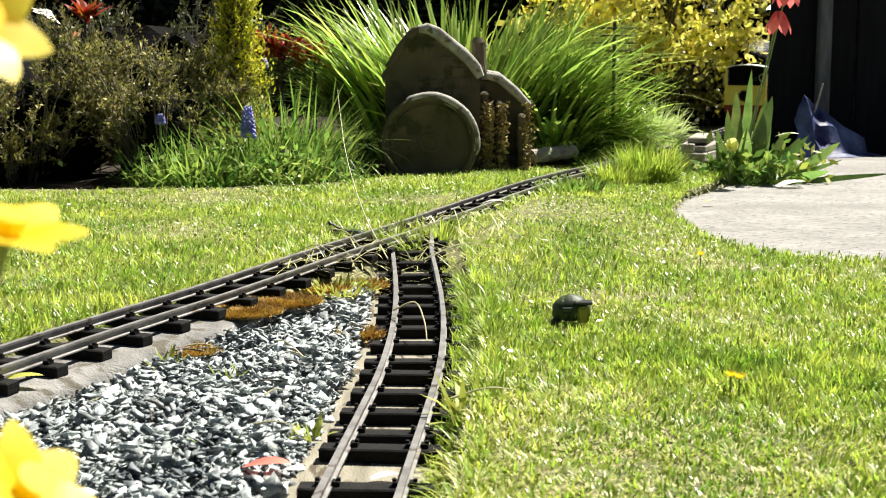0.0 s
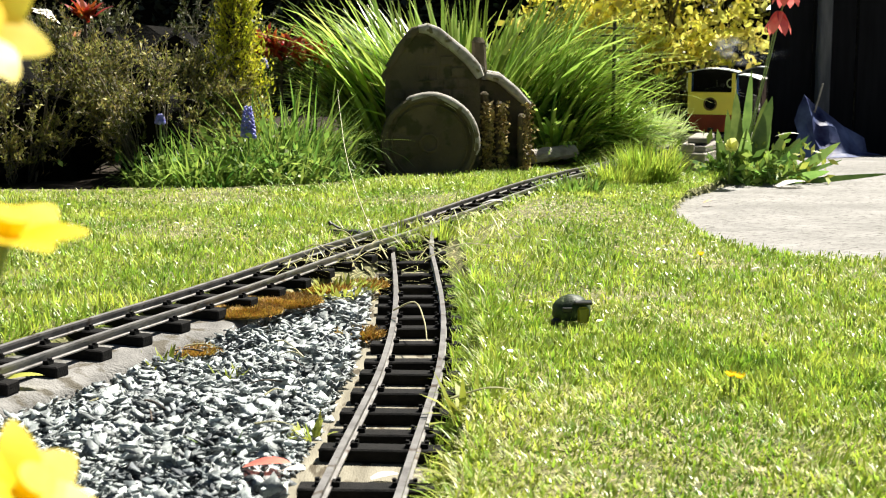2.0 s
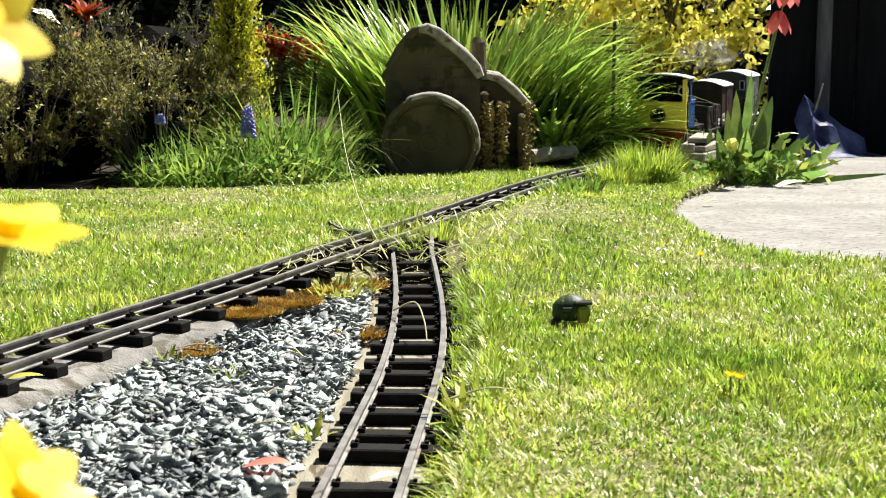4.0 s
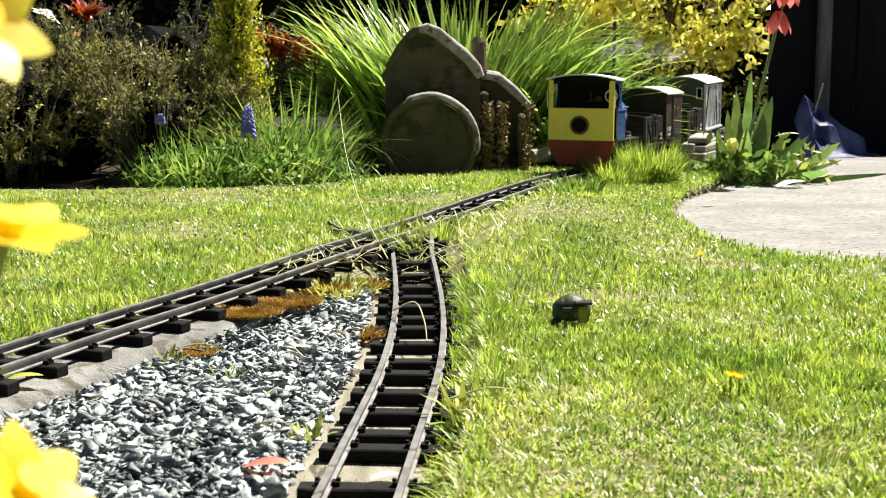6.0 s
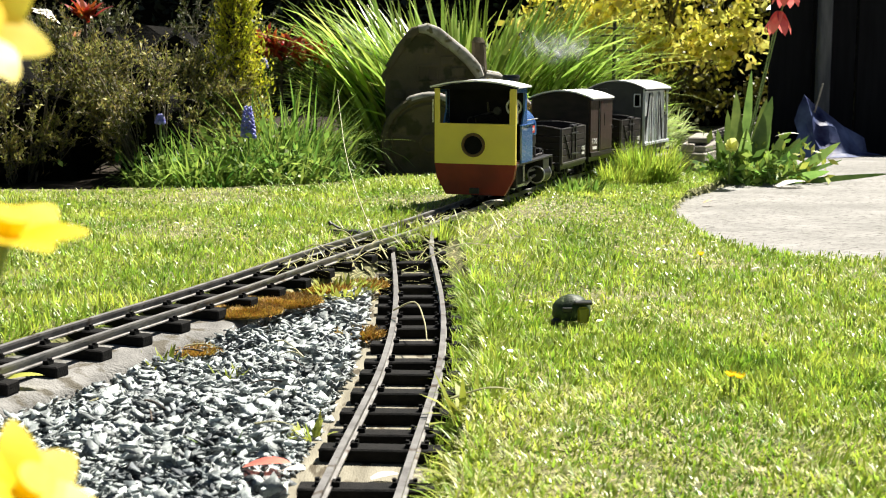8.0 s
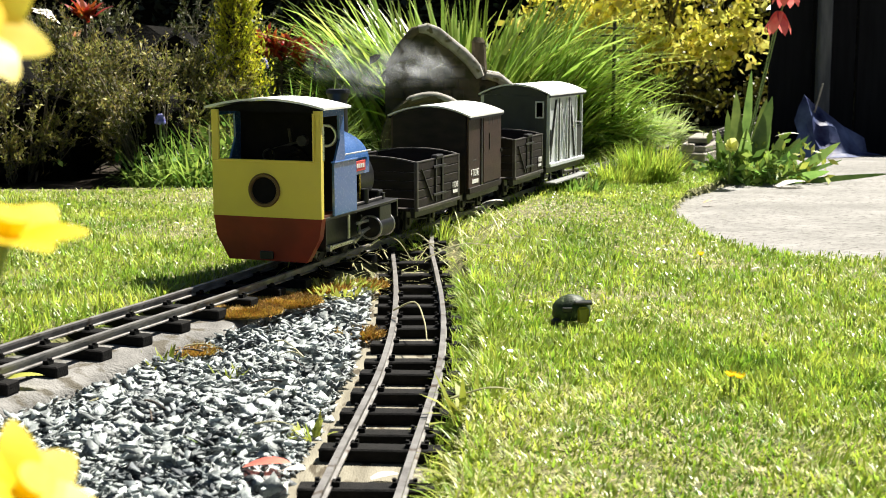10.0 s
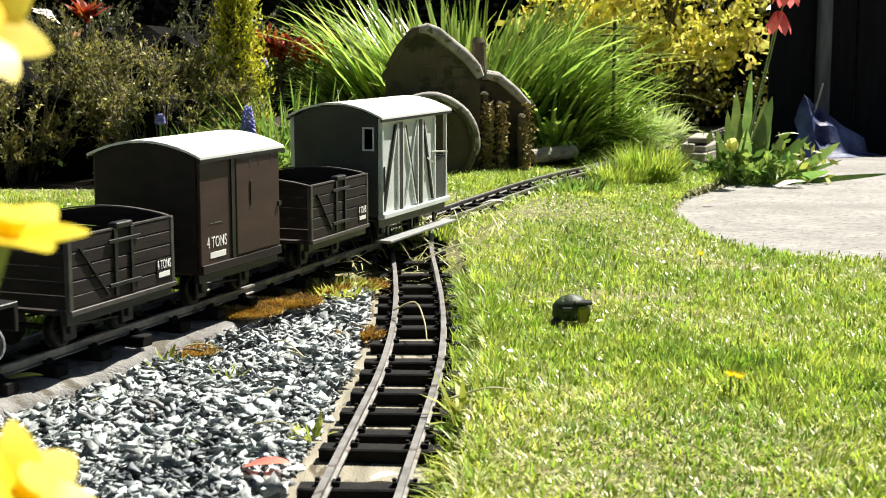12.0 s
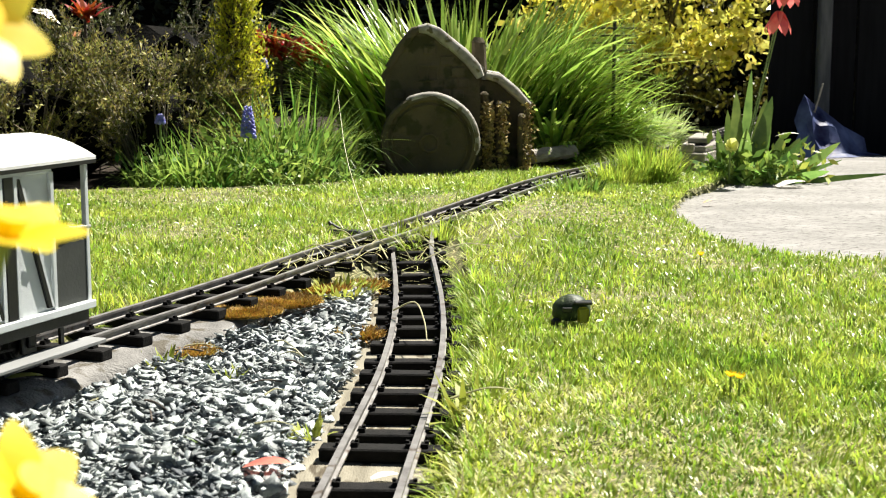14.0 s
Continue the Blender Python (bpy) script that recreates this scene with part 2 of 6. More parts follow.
def sweep(points, prof):
    """A closed profile of (across, up) carried along points (x, y, z)."""
    pts = np.array(points)
    t = np.gradient(pts[:, :2], axis=0)
    t /= np.linalg.norm(t, axis=1)[:, None]
    nrm = np.stack([t[:, 1], -t[:, 0]], 1)
    k = len(prof)
    v = [(p[0] + q[0] * a, p[1] + q[1] * a, p[2] + b) for p, q in zip(pts, nrm) for a, b in prof]
    f = [(i * k + j, i * k + (j + 1) % k, (i + 1) * k + (j + 1) % k, (i + 1) * k + j) for i in range(len(pts) - 1) for j in range(k)]
    f += [tuple(range(k))[::-1], tuple(range((len(pts) - 1) * k, len(pts) * k))]
    return v, f


RAIL = [(-.0022, 0), (.0022, 0), (.0022, -.0018), (.0008, -.0024), (.0008, -.0058), (.003, -.0066), (.003, -.0076), (-.003, -.0076), (-.003, -.0066), (-.0008, -.0058), (-.0008, -.0024), (-.0022, -.0018)]


def line_points(line, zf, y0, y1, off, every=6):
    t = np.gradient(line, axis=0)
    t /= np.linalg.norm(t, axis=1)[:, None]
    p = line + np.stack([t[:, 1], -t[:, 0]], 1) * off
    keep = (line[:, 1] >= y0) & (line[:, 1] <= y1)
    p = p[keep][::every]
    return np.column_stack([p, [zf(y) for y in p[:, 1]]])


def sleeper_mesh():
    b = box(-.040, .040, -.0075, .0075, -.0165, -.0076, 0.0010)
    for s in (-1, 1):
        for q in (-1, 1):
            box(s * .0225 + q * .0048 - .0024, s * .0225 + q * .0048 + .0024, -.0034, .0034, -.0078, -.0046, bm=b)
            box(s * .0225 + q * .0062 - .0012, s * .0225 + q * .0062 + .0012, -.0014, .0014, -.0048, -.0030, bm=b)
    return b


def railway(name, label, line, zf, y0, y1, ys):
    tr = thing(name, label, "railway track", kind="structure")
    for off in (-.0225, .0225):
        v, f = sweep(line_points(line, zf, y0, y1, off), RAIL)
        from_arrays("rail", v, f, M_RAIL, tr)
    first = None
    for y in ys:
        i = np.searchsorted(line[:, 1], y)
        d = line[i] - line[i - 1]
        a = math.degrees(math.atan2(d[1], d[0])) - 90 + rnd.uniform(-2, 2)
        at = pose(line[i, 0], y, zf(y) + rnd.uniform(-.0006, .0006), 0, 0, a)
        if first is None:
            first = part("sleeper", sleeper_mesh(), M_SLEEPER, tr, at=at)
        else:
            shared(first, tr, at)
    return tr


railway("main_line_track", "garden railway main line on black plastic sleepers", MAIN, rail_z, -.5, 5.0, np.arange(.5, 4.9, .0535))
railway("siding_track", "curved garden railway siding on black sleepers", SIDE, side_z, .5, 1.75,
        [.57, .63, .68, .735, .795, .875, .91, .965, 1.02, 1.08, 1.12, 1.19, 1.255, 1.30, 1.36, 1.41, 1.47, 1.53, 1.59, 1.645, 1.70])

v, f = sweep(line_points(MAIN, lambda y: rail_z(y) - .0165, .45, 1.36, 0.004, 4), [(-.055, 0), (.034, 0), (.044, -.0015), (.050, -.006), (.055, -.05), (-.055, -.05)])
v = [(x + (.008 * noise.noise((x * 28, y * 28, 1)) + .003 * noise.noise((x * 120, y * 120, 4)) if i % 6 in (2, 3, 4) else 0), y, z + (.003 * noise.noise((x * 40, y * 40, 7)) if i % 6 in (2, 3) else 0)) for i, (x, y, z) in enumerate(v)]
tagged(from_arrays("concrete_trackbed", v, f, M_CONCRETE, smooth=True), "old rough concrete ledge under the main line", "trackbed", kind="structure")
v, f = sweep(line_points(SIDE, lambda y: side_z(y) - .0167, .5, 1.62, -.008, 12), [(-.048, 0), (.046, 0), (.046, -.03), (-.048, -.03)])
tagged(from_arrays("siding_trackbed", v, f, M_BOARD), "bleached stained board under the siding sleepers", "trackbed", kind="structure")


def patio():
    ys = np.linspace(1.52, 3.66, 70)
    v, f = [], []
    for y in ys:
        x0 = min(float(patio_edge(y)), 3.0) - .012
        for x in (x0, x0 + .15, x0 + .4, 3.6):
            v.append((x, y, patio_z(y) + 0.002 * noise.noise((x * 3, y * 3, 0))))
        v.append((x0, y, patio_z(y) - .06))
        v.append((3.6, y, patio_z(y) - .06))
    for j in range(len(ys) - 1):
        a, c = j * 6, j * 6 + 6
        f += [(a, a + 1, c + 1, c), (a + 1, a + 2, c + 2, c + 1), (a + 2, a + 3, c + 3, c + 2), (a + 4, a, c, c + 4), (a + 3, a + 5, c + 5, c + 3), (a + 5, a + 4, c + 4, c + 5)]
    e = (len(ys) - 1) * 6
    f += [(0, 4, 5, 3, 2, 1), (e, e + 1, e + 2, e + 3, e + 5, e + 4)]
    tagged(from_arrays("patio", v, f, M_PATIO), "pale weathered stone paving beside the lawn", "patio", kind="structure")


patio()


def flower_bed():
    xs = np.linspace(-3.0, .42, 60)
    v, f = [], []
    for x in xs:
        y0 = float(bed_edge(x)) + .01
        for k in range(12):
            y = y0 + (5.2 - y0) * (k / 11) ** 1.6
            y = min(y, 5.2)
            near = abs(x - float(main_x(y))) < .07 or x > float(main_x(y)) - .06
            v.append((x, y, -.07 if near else -.024 + .006 * noise.noise((x * 12, y * 12, 0))))
    f = [(i * 12 + k, (i + 1) * 12 + k, (i + 1) * 12 + k + 1, i * 12 + k + 1) for i in range(59) for k in range(11)]
    tagged(from_arrays("flower_bed", v, f, M_EARTH), "dark bare earth of the flower bed", "flower bed", kind="structure")


M_EARTH = mat("dark_bed_earth", (0.018, 0.013, 0.009), (0.04, 0.03, 0.02), 40, 0.95, fine=220, bump=0.8, spec=0.15)
flower_bed()


# ---- the train ----
def lettering(text, width, height, at, parent, material, label):
    cu = bpy.data.curves.new("lettering", "FONT")
    cu.body, cu.extrude, cu.resolution_u = text, .02, 3
    tmp = bpy.data.objects.new("lettering", cu)
    scene.collection.objects.link(tmp)
    bpy.context.view_layer.update()
    me = bpy.data.meshes.new_from_object(tmp.evaluated_get(bpy.context.evaluated_depsgraph_get()))
    bpy.data.objects.remove(tmp)
    co = np.array([v.co for v in me.vertices])
    lo, hi = co.min(0), co.max(0)
    me.transform(Matrix.Diagonal((width / (hi[0] - lo[0]), height / (hi[1] - lo[1]), .0006 / (hi[2] - lo[2]), 1)) @ Matrix.Translation(Vector(-lo)))
    me.materials.clear()
    me.materials.append(material)
    ob = new("lettering", me)
    ob.parent = parent
    ob.matrix_basis = at
    ob["label"] = label
    return ob


def arch(w, z0, rise, n=14):
    """Points of a shallow roof curve from +w to -w."""
    return [(w * math.cos(math.pi * i / n), z0 + rise * math.sin(math.pi * i / n) ** 2) for i in range(n + 1)]


def roof_shell(x0, x1, w, z0, rise, t=0.0022):
    top = [(y, z + t) for y, z in arch(w, z0, rise)]
    low = [(y, z) for y, z in arch(w, z0, rise)][::-1]
    b = bmesh.new()
    ring_a = [b.verts.new((x0, y, z)) for y, z in top + low]
    ring_b = [b.verts.new((x1, y, z)) for y, z in top + low]
    n = len(ring_a)
    for i in range(n):
        b.faces.new((ring_a[i], ring_a[(i + 1) % n], ring_b[(i + 1) % n], ring_b[i]))
    h = len(top)
    for i in range(h - 1):
        b.faces.new((ring_a[i], ring_a[i + 1], ring_a[n - 2 - i], ring_a[n - 1 - i]))
        b.faces.new((ring_b[i], ring_b[n - 1 - i], ring_b[n - 2 - i], ring_b[i + 1]))
    bmesh.ops.recalc_face_normals(b, faces=b.faces)
    return b


def wheelset(parent, x, r=0.016, spokes=True):
    b = bmesh.new()
    rod((0, -.026, 0), (0, .026, 0), .0022, bm=b)
    for s in (-1, 1):
        rod((0, s * .0205, 0), (0, s * .0250, 0), r, seg=22, bm=b)
        rod((0, s * .0195, 0), (0, s * .0207, 0), r + .0018, seg=22, bm=b)
        ring(r * .86, .0012, Matrix.Translation((0, s * .0252, 0)) @ Matrix.Rotation(math.pi / 2, 4, "X"), 22, bm=b)
        for k in range(4):
            a = k * math.pi / 2
            rod((0, s * .0256, 0), (r * .8 * math.cos(a), s * .0256, r * .8 * math.sin(a)), .0012, seg=5, bm=b)
    return part("wheelset", b, M_WHEEL, parent, "dark steel wheels on an axle", at=pose(x, 0, r))


M_WHEEL = mat("dark_wheel_steel", (0.012, 0.011, 0.0105), (0.03, 0.028, 0.026), 90, 0.45, metal=0.4, bump=0.1)
M_MAROON = mat("maroon_floor_paint", (0.12, 0.03, 0.02), (0.09, 0.025, 0.018), 30, 0.5, bump=0.05)
WHEELS = []


def coupling(parent, x):
    s = 1 if x > 0 else -1
    b = box(x - .001, x + .001, -.011, .011, .021, .034, .0006)
    rod((x, 0, .0275), (x + s * .010, 0, .0275), .0032, bm=b)
    rod((x + s * .010, 0, .0275), (x + s * .013, 0, .0275), .0085, .0085, 16, bm=b)
    part("coupling", b, M_BLACK, parent, "black centre buffer coupling")


def locomotive():
    lo = thing("steam_locomotive", "small blue saddle tank locomotive, yellow bunker end and white roof", "locomotive")
    F = 0.1025
    def X(d):
        return F - d
    # bunker sheet with its wide window
    b = bmesh.new()
    box(X(.002), X(0), -.058, .058, .054, .110, bm=b)
    box(X(.002), X(0), -.058, -.0505, .1102, .1605, bm=b)
    box(X(.002), X(0), .0505, .058, .1102, .1605, bm=b)
    part("bunker_sheet", b, M_YELLOW, lo, "yellow painted bunker end with a wide window opening")
    b = bmesh.new()
    for s in (-1, 1):
        rod((X(-.001), s * .0508, .111), (X(-.001), s * .0508, .158), .0012, seg=6, bm=b)
    rod((X(-.001), -.0508, .1105), (X(-.001), .0508, .1105), .0012, seg=6, bm=b)
    part("window_beading", b, M_YELLOW, lo)
    part("porthole_ring", ring(.0150, .0022, Matrix.Translation((X(-.0006), -.002, .081)) @ Matrix.Rotation(math.pi / 2, 4, "Y"), 32), M_BROWNRING, lo, "dark brown ring round the bunker porthole")
    part("porthole_glass", rod((X(.0005), -.002, .081), (X(-.0006), -.002, .081), .0142, seg=32), M_CABIN, lo, "black glass of the porthole")
    part("buffer_skirt", slab([(-.058, .054), (.058, .054), (.055, .034), (.042, .010), (-.042, .010), (-.055, .034)], (X(.010), X(.0006)), "x"), M_RED, lo, "red oxide buffer beam with cut corners")
    # cab sides
    for s in (1, -1):
        b = bmesh.new()
        box(X(.006), X(.002), s * .0568 - .0012, s * .0568 + .0012, .054, .1605, bm=b)
        part("cab_pillar", b, M_YELLOW, lo)
        b = slab([(X(.031), .054), (X(.086), .054), (X(.086), .107), (X(.031), .107)], (s * .0568 - .0012, s * .0568 + .0012), "y")
        part("side_sheet", b, M_BLUE, lo, "blue lower cab side sheet")
        part("side_beading", box(X(.088), X(.030), s * .057 - .0022, s * .057 + .0022, .1068, .1088, .0006), M_BLUE, lo)
        b = slab([(X(.034), .1088), (X(.058), .1088), (X(.056), .1605), (X(.002), .1605), (X(.002), .1545), (X(.044), .1545), (X(.046), .130)], (s * .0566 - .0011, s * .0566 + .0011), "y")
        part("upper_side_sheet", b, M_BLUE, lo, "blue upper cab sheet round the doorway")
    # cab front sheet, backed by a near-black panel for the cab's shade
    part("cab_front_sheet", slab([(-.0555, .054), (.0555, .054)] + arch(.0555, .1605, .0090), (X(.0575), X(.0555)), "x"), M_BLUE, lo)
    part("cab_lining", slab([(-.0545, .057), (.0545, .057)] + arch(.0545, .1595, .0090), (X(.0552), X(.0542)), "x"), M_CABIN, lo, "near-black panel for the shade inside the cab front")
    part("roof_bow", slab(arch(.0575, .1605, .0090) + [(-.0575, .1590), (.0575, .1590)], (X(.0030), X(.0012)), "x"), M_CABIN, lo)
    for s in (1,):
        part("spectacle_ring", ring(.0105, .0016, Matrix.Translation((X(.0532), s * .040, .133)) @ Matrix.Rotation(math.pi / 2, 4, "Y"), 24), M_STEEL, lo, "bright metal spectacle ring")
    part("cab_floor", box(X(.054), X(.002), -.0555, .0555, .0542, .0562), M_MAROON, lo)
    b = rod((X(.055), 0, .092), (X(.046), 0, .092), .030, seg=24)
    rod((X(.050), .012, .108), (X(.042), .012, .108), .004, bm=b)
    rod((X(.046), -.014, .10), (X(.036), -.014, .118), .0018, seg=6, bm=b)
    rod((X(.046), .0, .112), (X(.036), .02, .118), .0016, seg=6, bm=b)
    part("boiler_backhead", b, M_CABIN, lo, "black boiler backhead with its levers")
    b = ring(.006, .0012, Matrix.Translation((X(.043), -.018, .112)) @ Matrix.Rotation(math.pi / 2, 4, "Y"), 16)
    rod((X(.045), .020, .128), (X(.038), .020, .128), .0055, seg=14, bm=b)
    rod((X(.044), .006, .126), (X(.040), .006, .140), .0016, seg=6, bm=b)
    part("gauge_fittings", b, M_WHEEL, lo, "dull pressure gauge and handwheel")
    # Added panel: near-black in place of the shade under the roof.
    part("roof_lining", roof_shell(X(.0535), X(.0032), .0550, .1583, .0088, .0012), M_CABIN, lo, "near-black panel for the shade under the cab roof")
    part("cab_roof", roof_shell(X(.061), X(-.004), .0635, .1614, .0090), M_WHITE, lo, "white arched cab roof")
    # tank, boiler, smokebox
    prof = [(.0465, .088)] + [(.0465 * math.cos(a), .101 + .033 * math.sin(a)) for a in np.linspace(0, math.pi, 20)] + [(-.0465, .088), (-.040, .086), (.040, .086)]
    b = slab(prof, (X(.150), X(.0580)), "x")
    bmesh.ops.bevel(b, geom=[e for e in b.edges if abs(e.verts[0].co.x - e.verts[1].co.x) < 1e-6], offset=.0028, segments=2, affect="EDGES")
    part("saddle_tank", b, M_BLUE, lo, "glossy blue saddle tank")
    b = box(X(.134), X(.094), .0464, .0478, .0915, .1025, .0004)
    plate = part("nameplate", b, M_PLATE, lo, "red nameplate with pale lettering bars")
    b = bmesh.new()
    for k in range(7):
        box(X(.130 - k * .0052), X(.1268 - k * .0052), .0478, .0482, .095, .0995, bm=b)
    part("lettering", b, M_LETTER, plate)
    part("boiler", rod((X(.156), 0, .075), (X(.065), 0, .075), .029, seg=24), M_BLACK, lo)
    b = rod((X(.191), 0, .078), (X(.151), 0, .078), .034, seg=28)
    box(X(.191), X(.151), -.030, .030, .054, .076, bm=b)
    rod((X(.195), 0, .078), (X(.191), 0, .078), .027, seg=24, bm=b)
    part("smokebox", b, M_BLACK, lo, "matt black smokebox and door")
    b = rod((X(.174), 0, .105), (X(.174), 0, .164), .0112, .0096, 20)
    rod((X(.174), 0, .164), (X(.174), 0, .171), .0100, .0128, 20, bm=b)
    rod((X(.174), 0, .171), (X(.174), 0, .1755), .0132, .0124, 20, bm=b)
    part("chimney", b, M_BLACK, lo, "tall black chimney with flared cap")
    b = rod((X(.110), 0, .133), (X(.110), 0, .140), .008, .008, 16)
    rod((X(.110), 0, .140), (X(.110), 0, .143), .009, .004, 16, bm=b)
    part("tank_filler", b, M_BLACK, lo)
    part("footplate", box(X(.205), X(.004), -.056, .056, .0505, .0538, .0006), M_BLACK, lo, "black footplate")
    part("buffer_beam", box(X(.208), X(.204), -.055, .055, .033, .0537, .0006), M_BLACK, lo)
    for s in (1, -1):
        b = rod((X(.188), s * .0455, .027), (X(.152), s * .0455, .027), .0125, seg=20)
        box(X(.186), X(.154), s * .0455 - .010, s * .0455 + .010, .032, .0505, .0008, bm=b)
        cyl = part("cylinder", b, M_BLACK, lo, "black outside cylinder block")
        for d in (.1885, .1515):
            part("cylinder_rim", ring(.0125, .0012, Matrix.Translation((X(d), s * .0455, .027)) @ Matrix.Rotation(math.pi / 2, 4, "Y"), 20), M_STEEL, cyl, "bright cylinder rim")
        b = rod((X(.152), s * .0435, .026), (X(.128), s * .0435, .024), .0020, seg=8, bm=None)
        box(X(.150), X(.122), s * .043 - .0015, s * .043 + .0015, .0335, .0362, bm=b)
        part("slide_bar", b, M_STEEL, lo)
        b = box(X(.138), X(.066), s * .034 - .0013, s * .034 + .0013, .0125, .0168, .0004)
        for d in (.0705, .1335):
            rod((X(d), s * .0322, .0146), (X(d), s * .0362, .0146), .0036, seg=12, bm=b)
        part("coupling_rod", b, M_STEEL, lo, "bright steel coupling rod")
        b = box(X(.150), X(.035), s * .030 - .0012, s * .030 + .0012, .012, .051, .0004)
        part("side_frame", b, M_BLACK, lo)
        b = bmesh.new()
        box(X(.020), X(.014), s * .050 - .006, s * .050 + .006, .020, .024, bm=b)
        box(X(.016), X(.014), s * .050 - .006, s * .050 + .006, .020, .051, bm=b)
        part("cab_step", b, M_BLACK, lo)
        part("handrail", rod((X(.0005), s * .0605, .112), (X(.0005), s * .0605, .145), .0010, seg=6), M_STEEL, lo)
        part("front_lamp_iron", box(X(.198), X(.192), s * .040 - .004, s * .040 + .004, .0538, .061, .0008), M_BLACK, lo)
    for s in (1, -1):
        part("tank_handrail", rod((X(.066), s * .0485, .112), (X(.146), s * .0485, .112), .0009, seg=6), M_STEEL, lo)
        part("pipe", rod((X(.150), s * .034, .0540), (X(.150), s * .034, .088), .0014, seg=6), M_BRASS, lo, "thin brass steam pipe")
        part("pipe", rod((X(.092), s * .044, .0562), (X(.186), s * .044, .0562), .0016, seg=6), M_IRON, lo)
        part("lubricator", rod((X(.142), s * .043, .0538), (X(.142), s * .043, .070), .0048, .0042, 12), M_BLACK, lo)
        part("reversing_link", box(X(.112), X(.108), s * .0385 - .001, s * .0385 + .001, .020, .051, .0004), M_STEEL, lo)
        part("connecting_rod", rod((X(.1335), s * .0365, .0146), (X(.158), s * .0405, .0262), .0016, seg=6), M_STEEL, lo, "bright connecting rod")
        part("brake_hanger", box(X(.052), X(.049), s * .028 - .001, s * .028 + .001, .006, .040, .0004), M_IRON, lo)
        part("sandbox", box(X(.200), X(.186), s * .034 - .007, s * .034 + .007, .0538, .064, .0012), M_BLACK, lo)
        part("tank_strap", box(X(.1005), X(.0985), s * .0466 - .0004, s * .0466 + .0004, .088, .101), M_BLACK, lo)
    part("regulator_handle", rod((X(.049), -.016, .118), (X(.046), .012, .126), .0013, seg=6), M_WHEEL, lo)
    part("whistle", rod((X(.068), .020, .132), (X(.068), .020, .150), .0018, .0022, 8), M_BRASS, lo, "small brass whistle")
    part("smokebox_dart", rod((X(.195), 0, .078), (X(.200), 0, .078), .003, .002, 8), M_STEEL, lo)
    for d in (.070, .133):
        WHEELS.append(wheelset(lo, X(d), .0165))
    lo.scale = (1, 1.04, 1)
    coupling(lo, -F - .0055)
    b = box(X(.0002), X(-.003), -.007, .007, .012, .020, .0008)
    part("coupling", b, M_BLACK, lo, "black centre coupling block")
    return lo


# Near-black that puts the cab's inner shade into the colour.
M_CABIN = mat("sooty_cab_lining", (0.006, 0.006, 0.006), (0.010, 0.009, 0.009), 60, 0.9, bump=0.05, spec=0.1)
M_BROWNRING = mat("dark_brown_ring", (0.10, 0.055, 0.02), (0.14, 0.08, 0.03), 60, 0.4, metal=0.3, bump=0.05)


def underframe(v, L, w, paint):
    for s in (1, -1):
        part("sole_bar", box(-L / 2, L / 2, s * (w - .004) - .003, s * (w - .004) + .003, .024, .035, .0006), M_BLACK, v)
        for x in (-L * .27, L * .27):
            b = box(x - .008, x + .008, s * .031 - .002, s * .031 + .002, .006, .030, .0008)
            box(x - .004, x + .004, s * .033 - .003, s * .033 + .003, .011, .020, .0008, bm=b)
            part("axle_guard", b, M_BLACK, v)
        part("brake_rod", rod((-L * .2, s * .030, .012), (L * .2, s * .030, .016), .0012, seg=6), M_WHEEL, v)
    part("floor", box(-L / 2 + .001, L / 2 - .001, -w + .003, w - .003, .0312, .0342), paint, v)
    for x in (-L * .27, L * .27):
        WHEELS.append(wheelset(v, x, .0145))
    coupling(v, L / 2 + .001)
    coupling(v, -L / 2 - .001)


